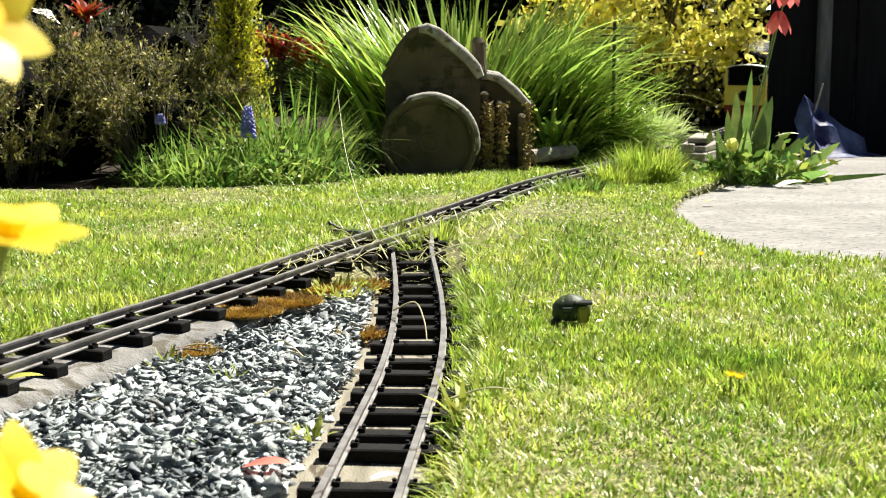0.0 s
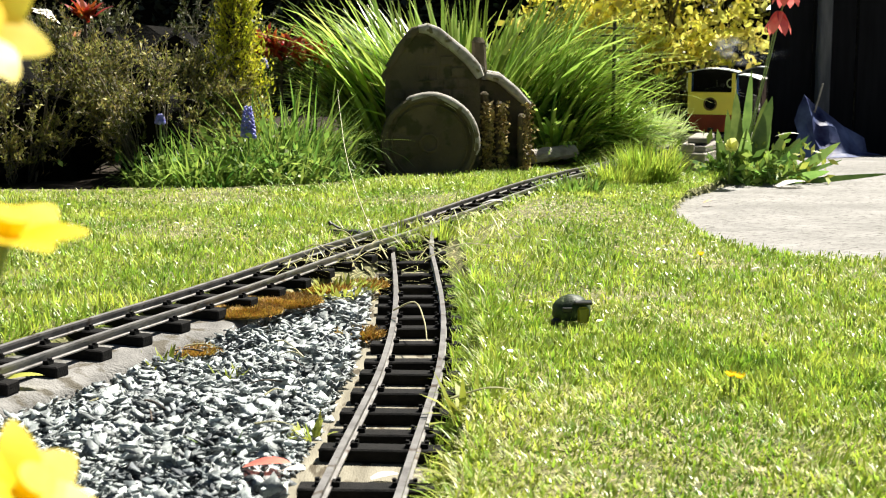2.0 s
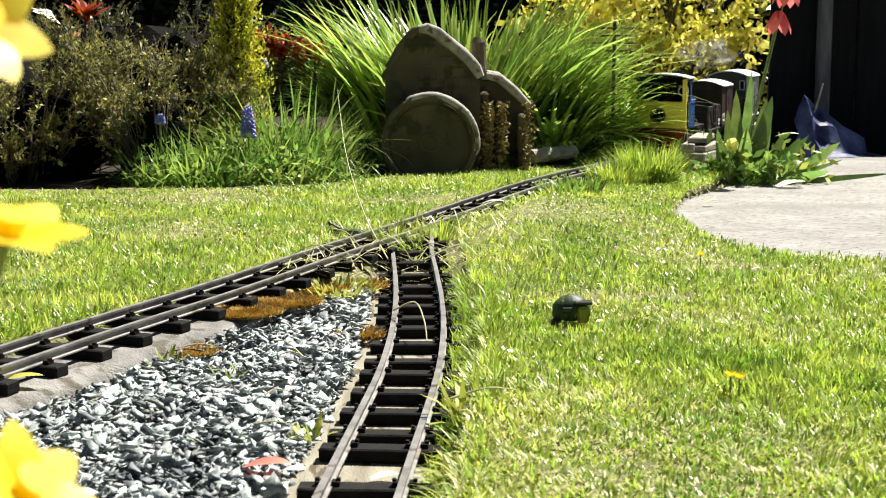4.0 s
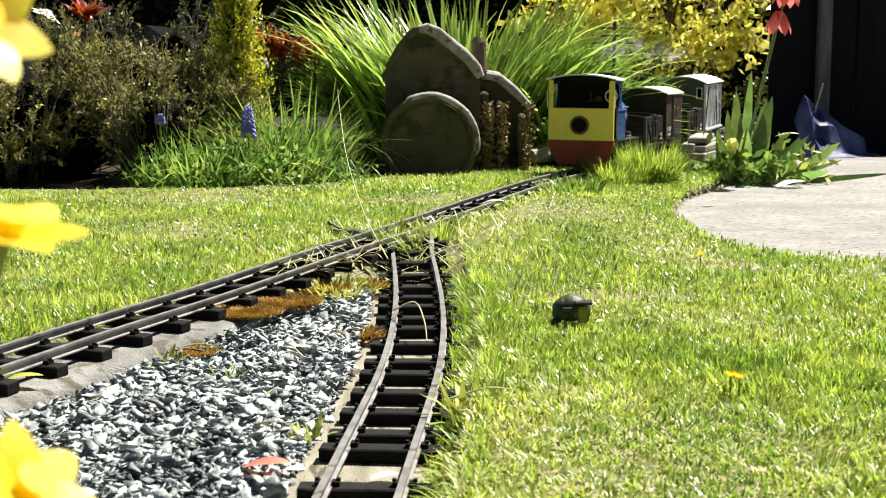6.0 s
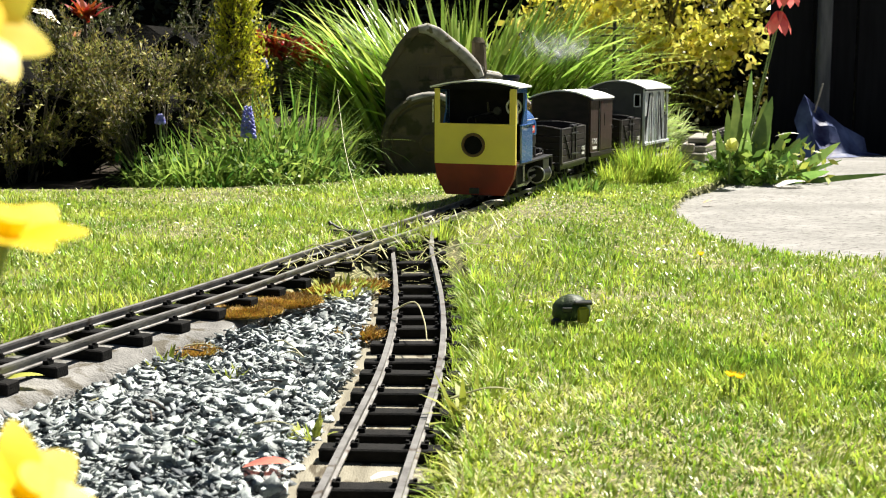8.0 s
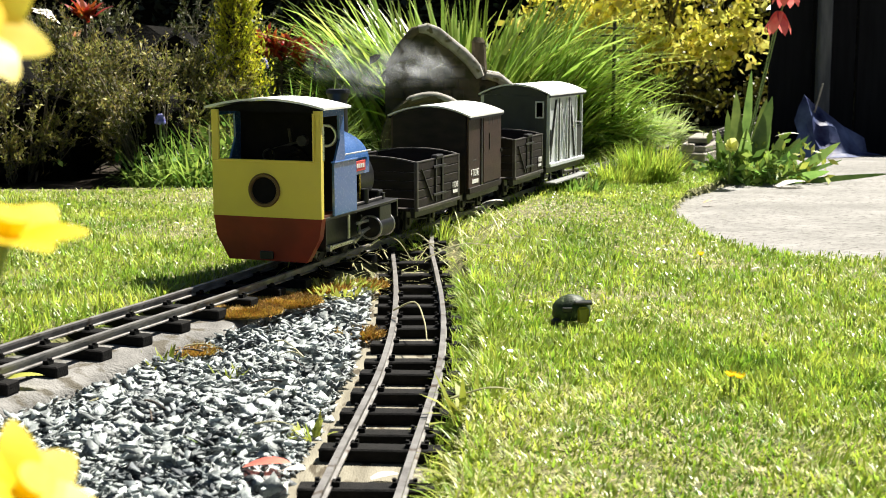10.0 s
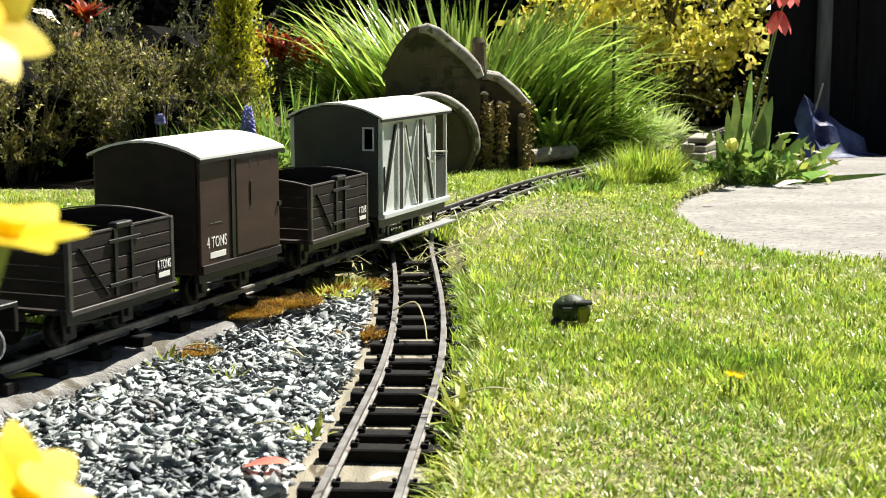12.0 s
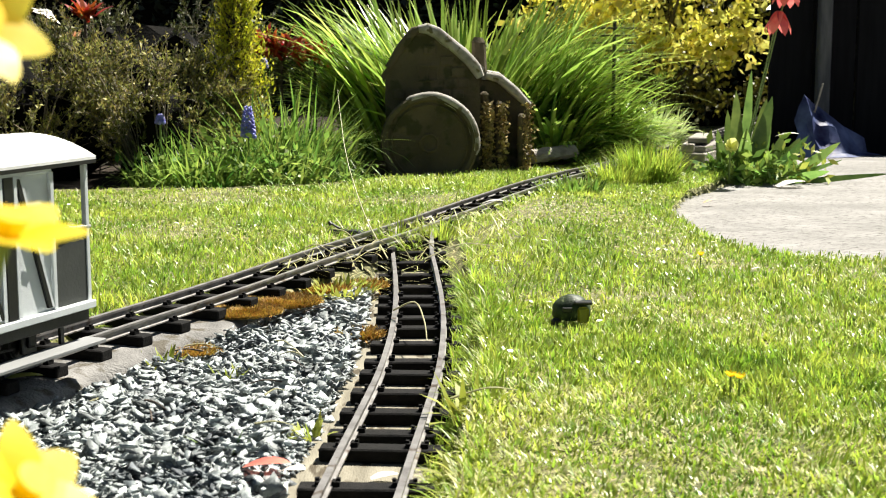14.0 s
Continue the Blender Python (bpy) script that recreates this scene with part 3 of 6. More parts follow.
def open_wagon():
    v = thing("open_wagon", "dark brown planked open goods wagon, empty, with black ironwork", "goods wagon", "open wagons of the train")
    L, w, z0, z1 = .142, .055, .0355, .088
    underframe(v, L, w, M_UMBER)
    n = 5
    h = (z1 - z0) / n
    for s in (1, -1):
        for k in range(n):
            part("side_plank", box(-L / 2, L / 2, s * w - .0016, s * w + .0016, z0 + k * h + .0004, z0 + (k + 1) * h - .0004, .0005), M_UMBER, v)
        for k in range(n):
            part("end_plank", box(s * (L / 2 - .0016) - .0016, s * (L / 2 - .0016) + .0016, -w + .0018, w - .0018, z0 + k * h + .0004, z0 + (k + 1) * h - .0004, .0005), M_UMBER, v)
        q = s * (w + .0024)
        # ironwork: door straps, diagonals, corner plates
        for x in (-.010, .012):
            part("door_strap", box(x - .0022, x + .0022, q - .0009, q + .0009, z0 + .002, z1 + .0005, .0003), M_BLACK, v)
        part("door_bar", box(-.020, .022, q - .0002, q + .0016, z1 - .010, z1 - .007, .0003), M_BLACK, v)
        part("door_bar", box(-.020, .022, q - .0002, q + .0016, z0 + .009, z0 + .012, .0003), M_BLACK, v)
        part("latch", box(-.010, .012, s * w - .004, s * w + .004, z1, z1 + .005, .001), M_BLACK, v)
        d = slab([(L / 2 - .012, z1 - .008), (L / 2 - .0145, z1 - .008), (.021, z0 + .004), (.0235, z0 + .004)], (q - .0008, q + .0008), "y")
        part("diagonal_strap", d, M_BLACK, v)
        for x in (L / 2 - .002, -L / 2 + .002):
            part("corner_plate", box(x - .0024, x + .0024, s * w - .0022, s * w + .0022, z0 - .001, z1 + .0008, .0005), M_IRON, v)
        part("capping", box(-L / 2, L / 2, s * w - .0020, s * w + .0020, z1, z1 + .0012), M_IRON, v, "worn paler metal capping strip")
        part("end_board", slab([(-w + .002, z1 - .0004), (w - .002, z1 - .0004)] + arch(w - .002, z1, .0055), (s * (L / 2 - .0016) - .0016, s * (L / 2 - .0016) + .0016), "x"), M_UMBER, v, "arched top board of the wagon end")
        cap = bmesh.new()
        edge = [cap.verts.new((s * (L / 2 - .0016) + q, y, z + .0004)) for q in (-.0020, .0020) for y, z in arch(w - .002, z1, .0055)]
        for k in range(14):
            cap.faces.new((edge[k], edge[k + 1], edge[k + 16], edge[k + 15]))
        bmesh.ops.recalc_face_normals(cap, faces=cap.faces)
        bmesh.ops.solidify(cap, geom=list(cap.faces), thickness=-.0012)
        part("end_capping", cap, M_IRON, v, "worn paler metal capping strip")
        part("curb_rail", box(-L / 2, L / 2, s * w - .001, s * w + .0036, z0 - .0040, z0 - .0002, .0004), M_IRON, v)
        panel = part("number_panel", box(-L / 2 + .006, -L / 2 + .026, s * (w + .0016), s * (w + .0022), z0 + .004, z0 + .021), M_UMBER, v)
        lettering("4 TONS", .020, .0072, pose(-L / 2 + (.026 if s > 0 else .006), s * (w + .0020), z0 + .0125, 90, 0, 180 if s > 0 else 0), panel, M_LETTER, "white painted capacity lettering")
        part("number_bar", box(-L / 2 + .008, -L / 2 + .024, s * (w + .0019), s * (w + .0026), z0 + .006, z0 + .0100), M_LETTER, panel, "white bar of small lettering")
    return v


M_IRON = mat("worn_grey_iron", (0.06, 0.055, 0.05), (0.11, 0.10, 0.095), 80, 0.45, metal=0.5, bump=0.1)


def box_van():
    v = thing("box_van", "dark brown covered goods van with a sliding door and white roof", "goods wagon")
    L, w, z0, z1 = .139, .0515, .034, .1315
    underframe(v, L, w, M_BROWN)
    for s in (1, -1):
        part("side", box(-L / 2, L / 2, s * w - .0016, s * w + .0016, z0, z1, .0005), M_BROWN, v)
        part("end", slab([(-w + .0018, z0), (w - .0018, z0)] + arch(w - .0018, z1, .0112), (s * L / 2 - .0018, s * L / 2 + .0018), "x"), M_UMBER, v, "dark end wall")
        q = s * (w + .0028)
        door = part("door", box(-L / 2 + .004, L / 2 - .057, min(q - .001, q + .001), q + .001, z0 + .008, z1 - .003, .0005), M_BROWN, v, "sliding door of smooth brown boards")
        part("handle", box(-.014, -.011, q, q + s * .002, z0 + .050, z0 + .072, .0004) if s > 0 else box(-.014, -.011, q - .002, q, z0 + .050, z0 + .072, .0004), M_BLACK, door)
        part("latch", rod((-L / 2 + .006, q, z0 + .046), (-L / 2 + .006, q + s * .003, z0 + .046), .0026), M_BLACK, door)
        for x in (-.052, -.028, -.012):
            part("hanger", box(x - .002, x + .002, q - .0012, q + .0012, z1 - .014, z1 - .002, .0003), M_BLACK, door)
        part("door_track", box(-L / 2 + .002, L / 2 - .030, q - .002, q + .002, z1 - .004, z1 - .0015), M_BLACK, v)
        # Black strip put in for the dark gap between panel and door.
        part("door_post", box(L / 2 - .056, L / 2 - .050, s * w - .002, s * w + .0030, z0, z1 - .004), M_BLACK, v)
        part("lower_rail", box(-L / 2, L / 2, s * w - .002, s * w + .0034, z0 - .002, z0 + .006, .0005), M_UMBER, v)
        part("bolt", rod((L / 2 - .034, q - s * .002, z0 + .040), (L / 2 - .016, q - s * .002, z0 + .040), .0012, seg=6), M_BLACK, v)
        lettering("4 TONS", .033, .0095, pose(L / 2 - (.009 if s > 0 else .042), s * (w + .0014), z0 + .0195, 90, 0, 180 if s > 0 else 0), v, M_LETTER, "white painted capacity lettering")
        part("number_bar", box(L / 2 - .040, L / 2 - .014, s * (w + .001), s * (w + .0021), z0 + .0105, z0 + .0155), M_LETTER, v, "white bar of small lettering")
    # Thin black strip along each side, just below the roof edge.
    for s in (1, -1):
        part("gutter", box(-L / 2 - .004, L / 2 + .004, s * (w + .0042) - .001, s * (w + .0042) + .001, z1 - .0036, z1 - .0012), M_BLACK, v, "thin black strip under the roof edge")
    part("roof", roof_shell(-L / 2 - .004, L / 2 + .004, w + .005, z1 - .001, .0130), M_WHITE, v, "white curved roof")
    return v


def brake_van():
    v = thing("brake_van", "grey guard's van with framed sides, rear veranda and white roof", "brake van")
    L, w, z0, z1 = .202, .0520, .036, .1440
    underframe(v, L, w, M_DARKGREY)
    R = L / 2
    cab = -R + .044
    for s in (1, -1):
        part("side", box(cab, R, s * w - .0014, s * w + .0014, z0, z1, .0004), M_GREY, v, "pale grey recessed side panels")
        q = s * (w + .0026)
        def bar(x0, x1, za, zb, m=M_GREY, name="frame_member"):
            part(name, box(x0, x1, q - .0014, q + .0014, za, zb, .0004), m, v)
        def brace(xa, za, xb, zb, t=.003, m=M_GREY):
            part("diagonal_brace", slab([(xa - t / 2, za), (xa + t / 2, za), (xb + t / 2, zb), (xb - t / 2, zb)], (q - .0012, q + .0012), "y"), m, v)
        for x in (R - .002, R - .046, R - .060, R - .104, R - .119, cab):
            bar(x - .002, x + .002, z0 + .004, z1 - .006)
        # Black strips put in for the shaded recesses between the panels.
        bar(R - .058, R - .048, z0 + .004, z1 - .006, M_BLACK)
        bar(R - .117, R - .107, z0 + .004, z1 - .006, M_BLACK)
        bar(cab, R, z1 - .006, z1 - .001, M_GREY, "cant_rail")
        # Each black copy beside a grey brace paints that brace's shadow.
        brace(R - .006, z0 + .006, R - .040, z1 - .008, .004, M_BLACK)
        brace(R - .010, z0 + .006, R - .044, z1 - .008)
        for m, o in ((M_BLACK, .004), (M_GREY, 0)):
            brace(R - .064 - o, z1 - .010, R - .098 - o, z0 + .006, .003, m)
        brace(R - .066, z0 + .006, R - .100, z1 - .010, .0028)
        brace(R - .122, z1 - .008, cab + .006, z0 + .006, .004, M_BLACK)
        brace(R - .125, z1 - .008, cab + .003, z0 + .006, .0025)
        # veranda
        part("veranda_panel", box(-R, cab - .0022, s * w - .0012, s * w + .0012, z0, z0 + .054, .0004), M_DARKGREY, v)
        part("veranda_post", box(-R, -R + .004, s * w - .002, s * w + .002, z0 + .002, z1, .0004), M_GREY, v)
        part("veranda_rail", rod((-R - .002, s * (w + .001), z0 + .058), (cab + .012, s * (w + .005), z0 + .062), .0011, seg=6), M_STEEL, v)
        part("handrail", rod((cab + .012, s * (w + .006), z0 + .05), (cab + .030, s * (w + .006), z0 + .056), .0010, seg=6), M_STEEL, v)
        part("handrail", rod((R - .003, s * (w + .005), z0 + .028), (R - .003, s * (w + .005), z0 + .056), .0011, seg=6), M_IRON, v)
        part("lower_ledge", box(-R, R, s * w - .002, s * w + .006, z0 - .002, z0 + .0035, .0006), M_GREY, v, "pale grey ledge along the side")
        part("footboard", box(-R + .002, R + .004, s * (w + .006) - .009, s * (w + .006) + .009, .0085, .0115, .0006), M_FOOT, v, "long pale grey footboard")
        for x in (-R * .7, 0, R * .7):
            part("footboard_hanger", box(x - .002, x + .002, s * (w - .004) - .0012, s * (w - .004) + .0012, .0112, .034), M_BLACK, v)
    x0, x1 = R - .0016, R + .0016
    for y0, y1, za, zb in ((-w + .0018, .034, z0, z1), (.0341, .0459, z0, .110), (.0341, .0459, .134, z1), (.046, w - .0018, z0, z1)):
        part("end_panel", box(x0, x1, y0, y1, za, zb), M_DARKGREY, v)
    part("end_gable", slab(arch(w - .0018, z1 + .0002, .0138), (x0, x1), "x"), M_DARKGREY, v)
    b = bmesh.new()
    for y0, y1, za, zb in ((.033, .035, .109, .135), (.045, .047, .109, .135), (.035, .045, .109, .111), (.035, .045, .133, .135)):
        box(x1 - .001, x1 + .0008, y0, y1, za, zb, bm=b)
    part("window_frame", b, M_GREY, v)
    part("cabin_back", slab([(-w + .0018, z0), (w - .0018, z0)] + arch(w - .0018, z1, .0138), (cab - .0015, cab + .0015), "x"), M_DARKGREY, v)
    part("veranda_end", box(-R, -R + .0024, -w + .0014, w - .0014, z0, z0 + .054, .0004), M_DARKGREY, v)
    for s in (1, -1):
        part("gutter", box(-R - .005, R + .005, s * (w + .0052) - .001, s * (w + .0052) + .001, z1 - .0034, z1 - .0008), M_BLACK, v, "thin black strip under the roof edge")
    part("roof", roof_shell(-R - .005, R + .005, w + .006, z1 - .0005, .0155), M_WHITE, v, "white curved roof")
    return v


M_FOOT = mat("pale_footboard", (0.16, 0.165, 0.16), (0.23, 0.235, 0.23), 25, 0.7, fine=300, bump=0.15, stretch=(0.4, 2, 1))

LOCO = locomotive()
WAGON = open_wagon()
FIRST = len(WHEELS)
VAN = box_van()
WAGON2 = copy_thing(WAGON, Matrix())
WHEELS += [c for c in WAGON2.children if c.name.startswith("wheelset")]
BRAKE = brake_van()
TRAIN = ((LOCO, .0925, .070), (WAGON, .325, .045), (VAN, .512, .045), (WAGON2, .712, .045), (BRAKE, .927, .055))
GONE = [(0, .985), (1.5, 1.395), (3, 1.83), (5.3, 2.526), (6.5, 2.883), (7.5, 3.163), (8.2, 3.375), (9.4, 3.76), (10.5, 4.116), (11, 4.277), (11.5, 4.443),
        (12, 4.623), (12.5, 4.793), (13, 4.984), (13.5, 5.170), (14, 5.366)]


def travelled(t):
    """How far the locomotive's leading end has run along the main line at t seconds."""
    a = np.array(GONE)
    m = np.gradient(a[:, 1], a[:, 0])
    i = int(np.clip(np.searchsorted(a[:, 0], t) - 1, 0, len(a) - 2))
    h = a[i + 1, 0] - a[i, 0]
    s = (t - a[i, 0]) / h
    return (2 * s**3 - 3 * s * s + 1) * a[i, 1] + (s**3 - 2 * s * s + s) * h * m[i] + (-2 * s**3 + 3 * s * s) * a[i + 1, 1] + (s**3 - s * s) * h * m[i + 1]


def vehicle_pose(u, base):
    a, c = main_at(u - base), main_at(u + base)
    d = c - a
    rz = math.atan2(d.y, d.x)
    ry = -math.atan2(d.z, math.hypot(d.x, d.y))
    return Matrix.Translation((a + c) / 2) @ Euler((0, ry, rz)).to_matrix().to_4x4()


def chimney_top(t):
    return vehicle_pose(travelled(t) - .0925, .070) @ Vector((-.0715, 0, .180))


def motions():
    times = [k * 0.25 for k in range(57)]
    for ob, back, base in TRAIN:
        walk(ob, [(t, vehicle_pose(travelled(t) - back, base)) for t in times])
    turns = [k / 15 for k in range(211)]
    for w in WHEELS:
        at, r = w.matrix_basis.translation.copy(), w.matrix_basis.translation.z
        walk(w, [(t, Matrix.Translation(at) @ Matrix.Rotation(travelled(t) / r, 4, "Y")) for t in turns])
    # smoke trails behind the chimney, then is left hanging and lifts away
    for wisp, off, drift in SMOKE:
        rows = []
        for t in [k * .5 for k in range(21)] + [10.75, 10.95, 11.15, 11.3]:
            sway = Vector((.02 * math.sin(t * 1.7 + drift), .01 * math.cos(t * 2.1 + drift), .010 * math.sin(t * 2.7 + 2 * drift)))
            rows.append((t, Matrix.Translation(chimney_top(t) + Vector(off) * (1 - .62 * math.exp(-((t - 10.4) / .5) ** 2)) + sway + Vector((0, 0, .035)) * (1 - math.exp(-((t - 10.7) / .9) ** 2)) + Vector((-.10, -.03, 0)) * math.exp(-((t - 10.95) / .2) ** 2)) @ pose(0, 0, 0, 0, 0, 12 * t)))
        last = rows[-1][1].translation
        for t in (11.8, 12.3, 13.0, 14.0):
            rows.append((t, Matrix.Translation(last + Vector((-.10, .05, .16)) * (t - 11.3)) @ pose(0, 0, 0, 0, 0, 12 * t)))
        walk(wisp, rows)


# ---- growing things ----
def mesh_fast(name, verts, quads, tris, material, parent=None):
    """One mesh from arrays of corners, four-sided and three-sided faces."""
    me = bpy.data.meshes.new(name)
    nq, nt = len(quads), len(tris)
    me.vertices.add(len(verts))
    me.vertices.foreach_set("co", np.asarray(verts, dtype=np.float32).ravel())
    loops = np.concatenate([np.asarray(quads, dtype=np.int32).ravel(), np.asarray(tris, dtype=np.int32).ravel()])
    me.loops.add(len(loops))
    me.loops.foreach_set("vertex_index", loops)
    me.polygons.add(nq + nt)
    starts = np.concatenate([np.arange(nq) * 4, nq * 4 + np.arange(nt) * 3]).astype(np.int32)
    me.polygons.foreach_set("loop_start", starts)
    me.update(calc_edges=True)
    me.validate()
    me.materials.append(material)
    ob = new(name, me)
    if parent is not None:
        ob.parent = parent
    return ob


def ribbon_arrays(base, az, length, width, tilt, bend, k=3, belly=0.0, fold=0.0):
    """Leaf blades: each starts at base, leans by tilt toward az and bends by bend on its way to the tip."""
    base, n = np.asarray(base, float), len(base)
    az, length, width, tilt, bend = [np.broadcast_to(np.asarray(q, float), (n,)) for q in (az, length, width, tilt, bend)]
    fwd = np.stack([np.cos(az), np.sin(az), np.zeros(n)], 1)
    across = np.stack([-np.sin(az), np.cos(az), np.zeros(n)], 1)
    up = np.array([0, 0, 1.0])
    p = base.copy()
    cols = []
    for i in range(k):
        s = i / k
        w = width * (0.55 + 0.45 * math.sin(math.pi * min(s + .12, 1)) if belly == 0 else (0.35 + belly * math.sin(math.pi * (s * .85 + .1)))) * (1 - s**3 * .5)
        lift = up * (fold * w)[:, None]
        cols += [p - across * (w / 2)[:, None] + lift, p + across * (w / 2)[:, None] + lift]
        th = tilt + bend * (s + .5 / k)
        p = p + (fwd * np.sin(th)[:, None] + up * np.cos(th)[:, None]) * (length / k)[:, None]
    cols.append(p)
    m = 2 * k + 1
    V = np.stack(cols, 1).reshape(-1, 3)
    o = (np.arange(n) * m)[:, None]
    Q = np.concatenate([o + np.array([2 * i, 2 * i + 1, 2 * i + 3, 2 * i + 2]) for i in range(k - 1)]) if k > 1 else np.zeros((0, 4), int)
    T = o + np.array([2 * k - 2, 2 * k - 1, 2 * k])
    return V, Q, T


def gather(sets):
    V, Q, T, o = [], [], [], 0
    for v, q, t in sets:
        V.append(v)
        Q.append(np.asarray(q).reshape(-1, 4) + o)
        T.append(np.asarray(t).reshape(-1, 3) + o)
        o += len(v)
    return np.concatenate(V), np.concatenate(Q), np.concatenate(T)


def leaflet_arrays(pts, size, ratio=0.5, up=0.0):
    """Small pointed leaves scattered at pts, turned any way."""
    n = len(pts)
    d = RNG.normal(size=(n, 3))
    d[:, 2] += up
    d /= np.linalg.norm(d, axis=1)[:, None]
    e = np.cross(d, RNG.normal(size=(n, 3)))
    e /= np.linalg.norm(e, axis=1)[:, None]
    s = np.broadcast_to(size, (n,))[:, None] * RNG.uniform(.6, 1.3, (n, 1))
    V = np.stack([pts, pts + d * s * .45 + e * s * ratio * .5, pts + d * s, pts + d * s * .45 - e * s * ratio * .5], 1).reshape(-1, 3)
    return V, (np.arange(n) * 4)[:, None] + np.arange(4), np.zeros((0, 3), int)


def stem_arrays(a, c, r0, r1):
    """Thin three-sided twigs from points a to points c."""
    a, c = np.asarray(a, float), np.asarray(c, float)
    n = len(a)
    d = c - a
    d /= np.linalg.norm(d, axis=1)[:, None] + 1e-9
    e = np.cross(d, np.array([0.3, 0.9, 0.2]))
    e /= np.linalg.norm(e, axis=1)[:, None] + 1e-9
    g = np.cross(d, e)
    r0, r1 = np.broadcast_to(r0, (n,))[:, None], np.broadcast_to(r1, (n,))[:, None]
    V = []
    for k in range(3):
        q = e * math.cos(k * 2.094) + g * math.sin(k * 2.094)
        V += [a + q * r0, c + q * r1]
    V = np.stack(V, 1).reshape(-1, 3)
    o = (np.arange(n) * 6)[:, None]
    Q = np.concatenate([o + np.array([0, 1, 3, 2]), o + np.array([2, 3, 5, 4]), o + np.array([4, 5, 1, 0])])
    return V, Q, np.zeros((0, 3), int)


M_HEATHER = mat("heather_leaf", (0.032, 0.044, 0.008), (0.40, 0.37, 0.10), 22, 0.5, bump=0, spec=0.25, island=0.75, through_light=0.3)
# Darker leaf for the rear bush; its shade is put into the colour.
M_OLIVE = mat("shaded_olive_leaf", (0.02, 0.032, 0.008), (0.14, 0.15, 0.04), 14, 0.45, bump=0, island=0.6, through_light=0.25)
M_TWIG = mat("heather_twig", (0.05, 0.042, 0.03), (0.22, 0.19, 0.13), 30, 0.8, bump=0, island=0.6)
M_CONIFER = mat("golden_conifer", (0.40, 0.44, 0.025), (0.66, 0.62, 0.04), 25, 0.5, bump=0, island=0.4, through_light=0.45)
M_CLUMP = mat("green_strap_leaf", (0.19, 0.32, 0.04), (0.44, 0.55, 0.11), 7, 0.24, bump=0, island=0.4, through_light=0.55)
M_STRAP = mat("single_strap_leaf", (0.27, 0.43, 0.05), (0.53, 0.64, 0.16), 9, 0.30, bump=0, vary=0.5, through_light=0.55)
M_BED = mat("bed_foliage", (0.075, 0.165, 0.022), (0.30, 0.42, 0.085), 18, 0.42, bump=0, spec=0.25, island=0.55, through_light=0.4)
M_GOLD = mat("golden_shrub_leaf", (0.56, 0.52, 0.035), (0.92, 0.88, 0.26), 10, 0.3, bump=0, island=0.42, through_light=0.42)
M_SHRUB = mat("shrub_green_leaf", (0.06, 0.07, 0.010), (0.17, 0.15, 0.018), 12, 0.5, bump=0, island=0.5, through_light=0.35)
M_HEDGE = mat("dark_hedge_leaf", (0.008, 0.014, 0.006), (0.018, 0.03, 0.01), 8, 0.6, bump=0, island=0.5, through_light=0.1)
M_BARK = mat("dark_bark", (0.05, 0.035, 0.025), (0.09, 0.07, 0.05), 60, 0.9, bump=0.5)
M_PALELEAF = mat("pale_green_leaf", (0.22, 0.32, 0.08), (0.52, 0.60, 0.30), 20, 0.35, bump=0, island=0.5, through_light=0.35)
M_IRIS = mat("broad_tulip_leaf", (0.075, 0.16, 0.035), (0.26, 0.38, 0.09), 26, 0.33, bump=0.05, vary=0.45, through_light=0.45)
M_REDLEAF = mat("red_young_foliage", (0.22, 0.022, 0.008), (0.42, 0.075, 0.018), 40, 0.4, bump=0, island=0.45, through_light=0.4)
M_TULIP = mat("coral_red_petal", (0.82, 0.14, 0.13), (0.88, 0.28, 0.22), 60, 0.45, bump=0, vary=0.2, through_light=0.5)
M_BLUEFL = mat("blue_floret", (0.13, 0.15, 0.52), (0.28, 0.27, 0.66), 80, 0.5, bump=0, island=0.3, through_light=0.2)
M_PETAL = mat("daffodil_petal", (0.84, 0.60, 0.010), (0.90, 0.76, 0.05), 90, 0.45, fine=150, bump=0.1, through_light=0.5)
M_PRIMROSE = mat("pale_primrose_petal", (0.70, 0.72, 0.20), (0.78, 0.80, 0.32), 60, 0.5, bump=0, vary=0.1, through_light=0.4)
M_PALEPETAL = mat("cream_petal", (0.80, 0.77, 0.68), (0.86, 0.83, 0.74), 80, 0.5, bump=0, vary=0.1, through_light=0.25)
M_APRICOT = mat("apricot_petal", (0.75, 0.33, 0.16), (0.85, 0.60, 0.40), 50, 0.5, bump=0, through_light=0.25)
M_STEM = mat("green_stem", (0.12, 0.19, 0.04), (0.18, 0.26, 0.06), 40, 0.5, bump=0.05)
M_MOSS = mat("rusty_moss", (0.22, 0.115, 0.016), (0.46, 0.30, 0.055), 40, 0.8, bump=0, island=0.5, through_light=0.25)
M_LIME = mat("lime_weed_leaf", (0.30, 0.36, 0.04), (0.45, 0.46, 0.10), 40, 0.5, bump=0, island=0.35, through_light=0.35)
M_DRYSTEM = mat("bleached_straw", (0.30, 0.29, 0.15), (0.46, 0.43, 0.25), 50, 0.6, bump=0.05)


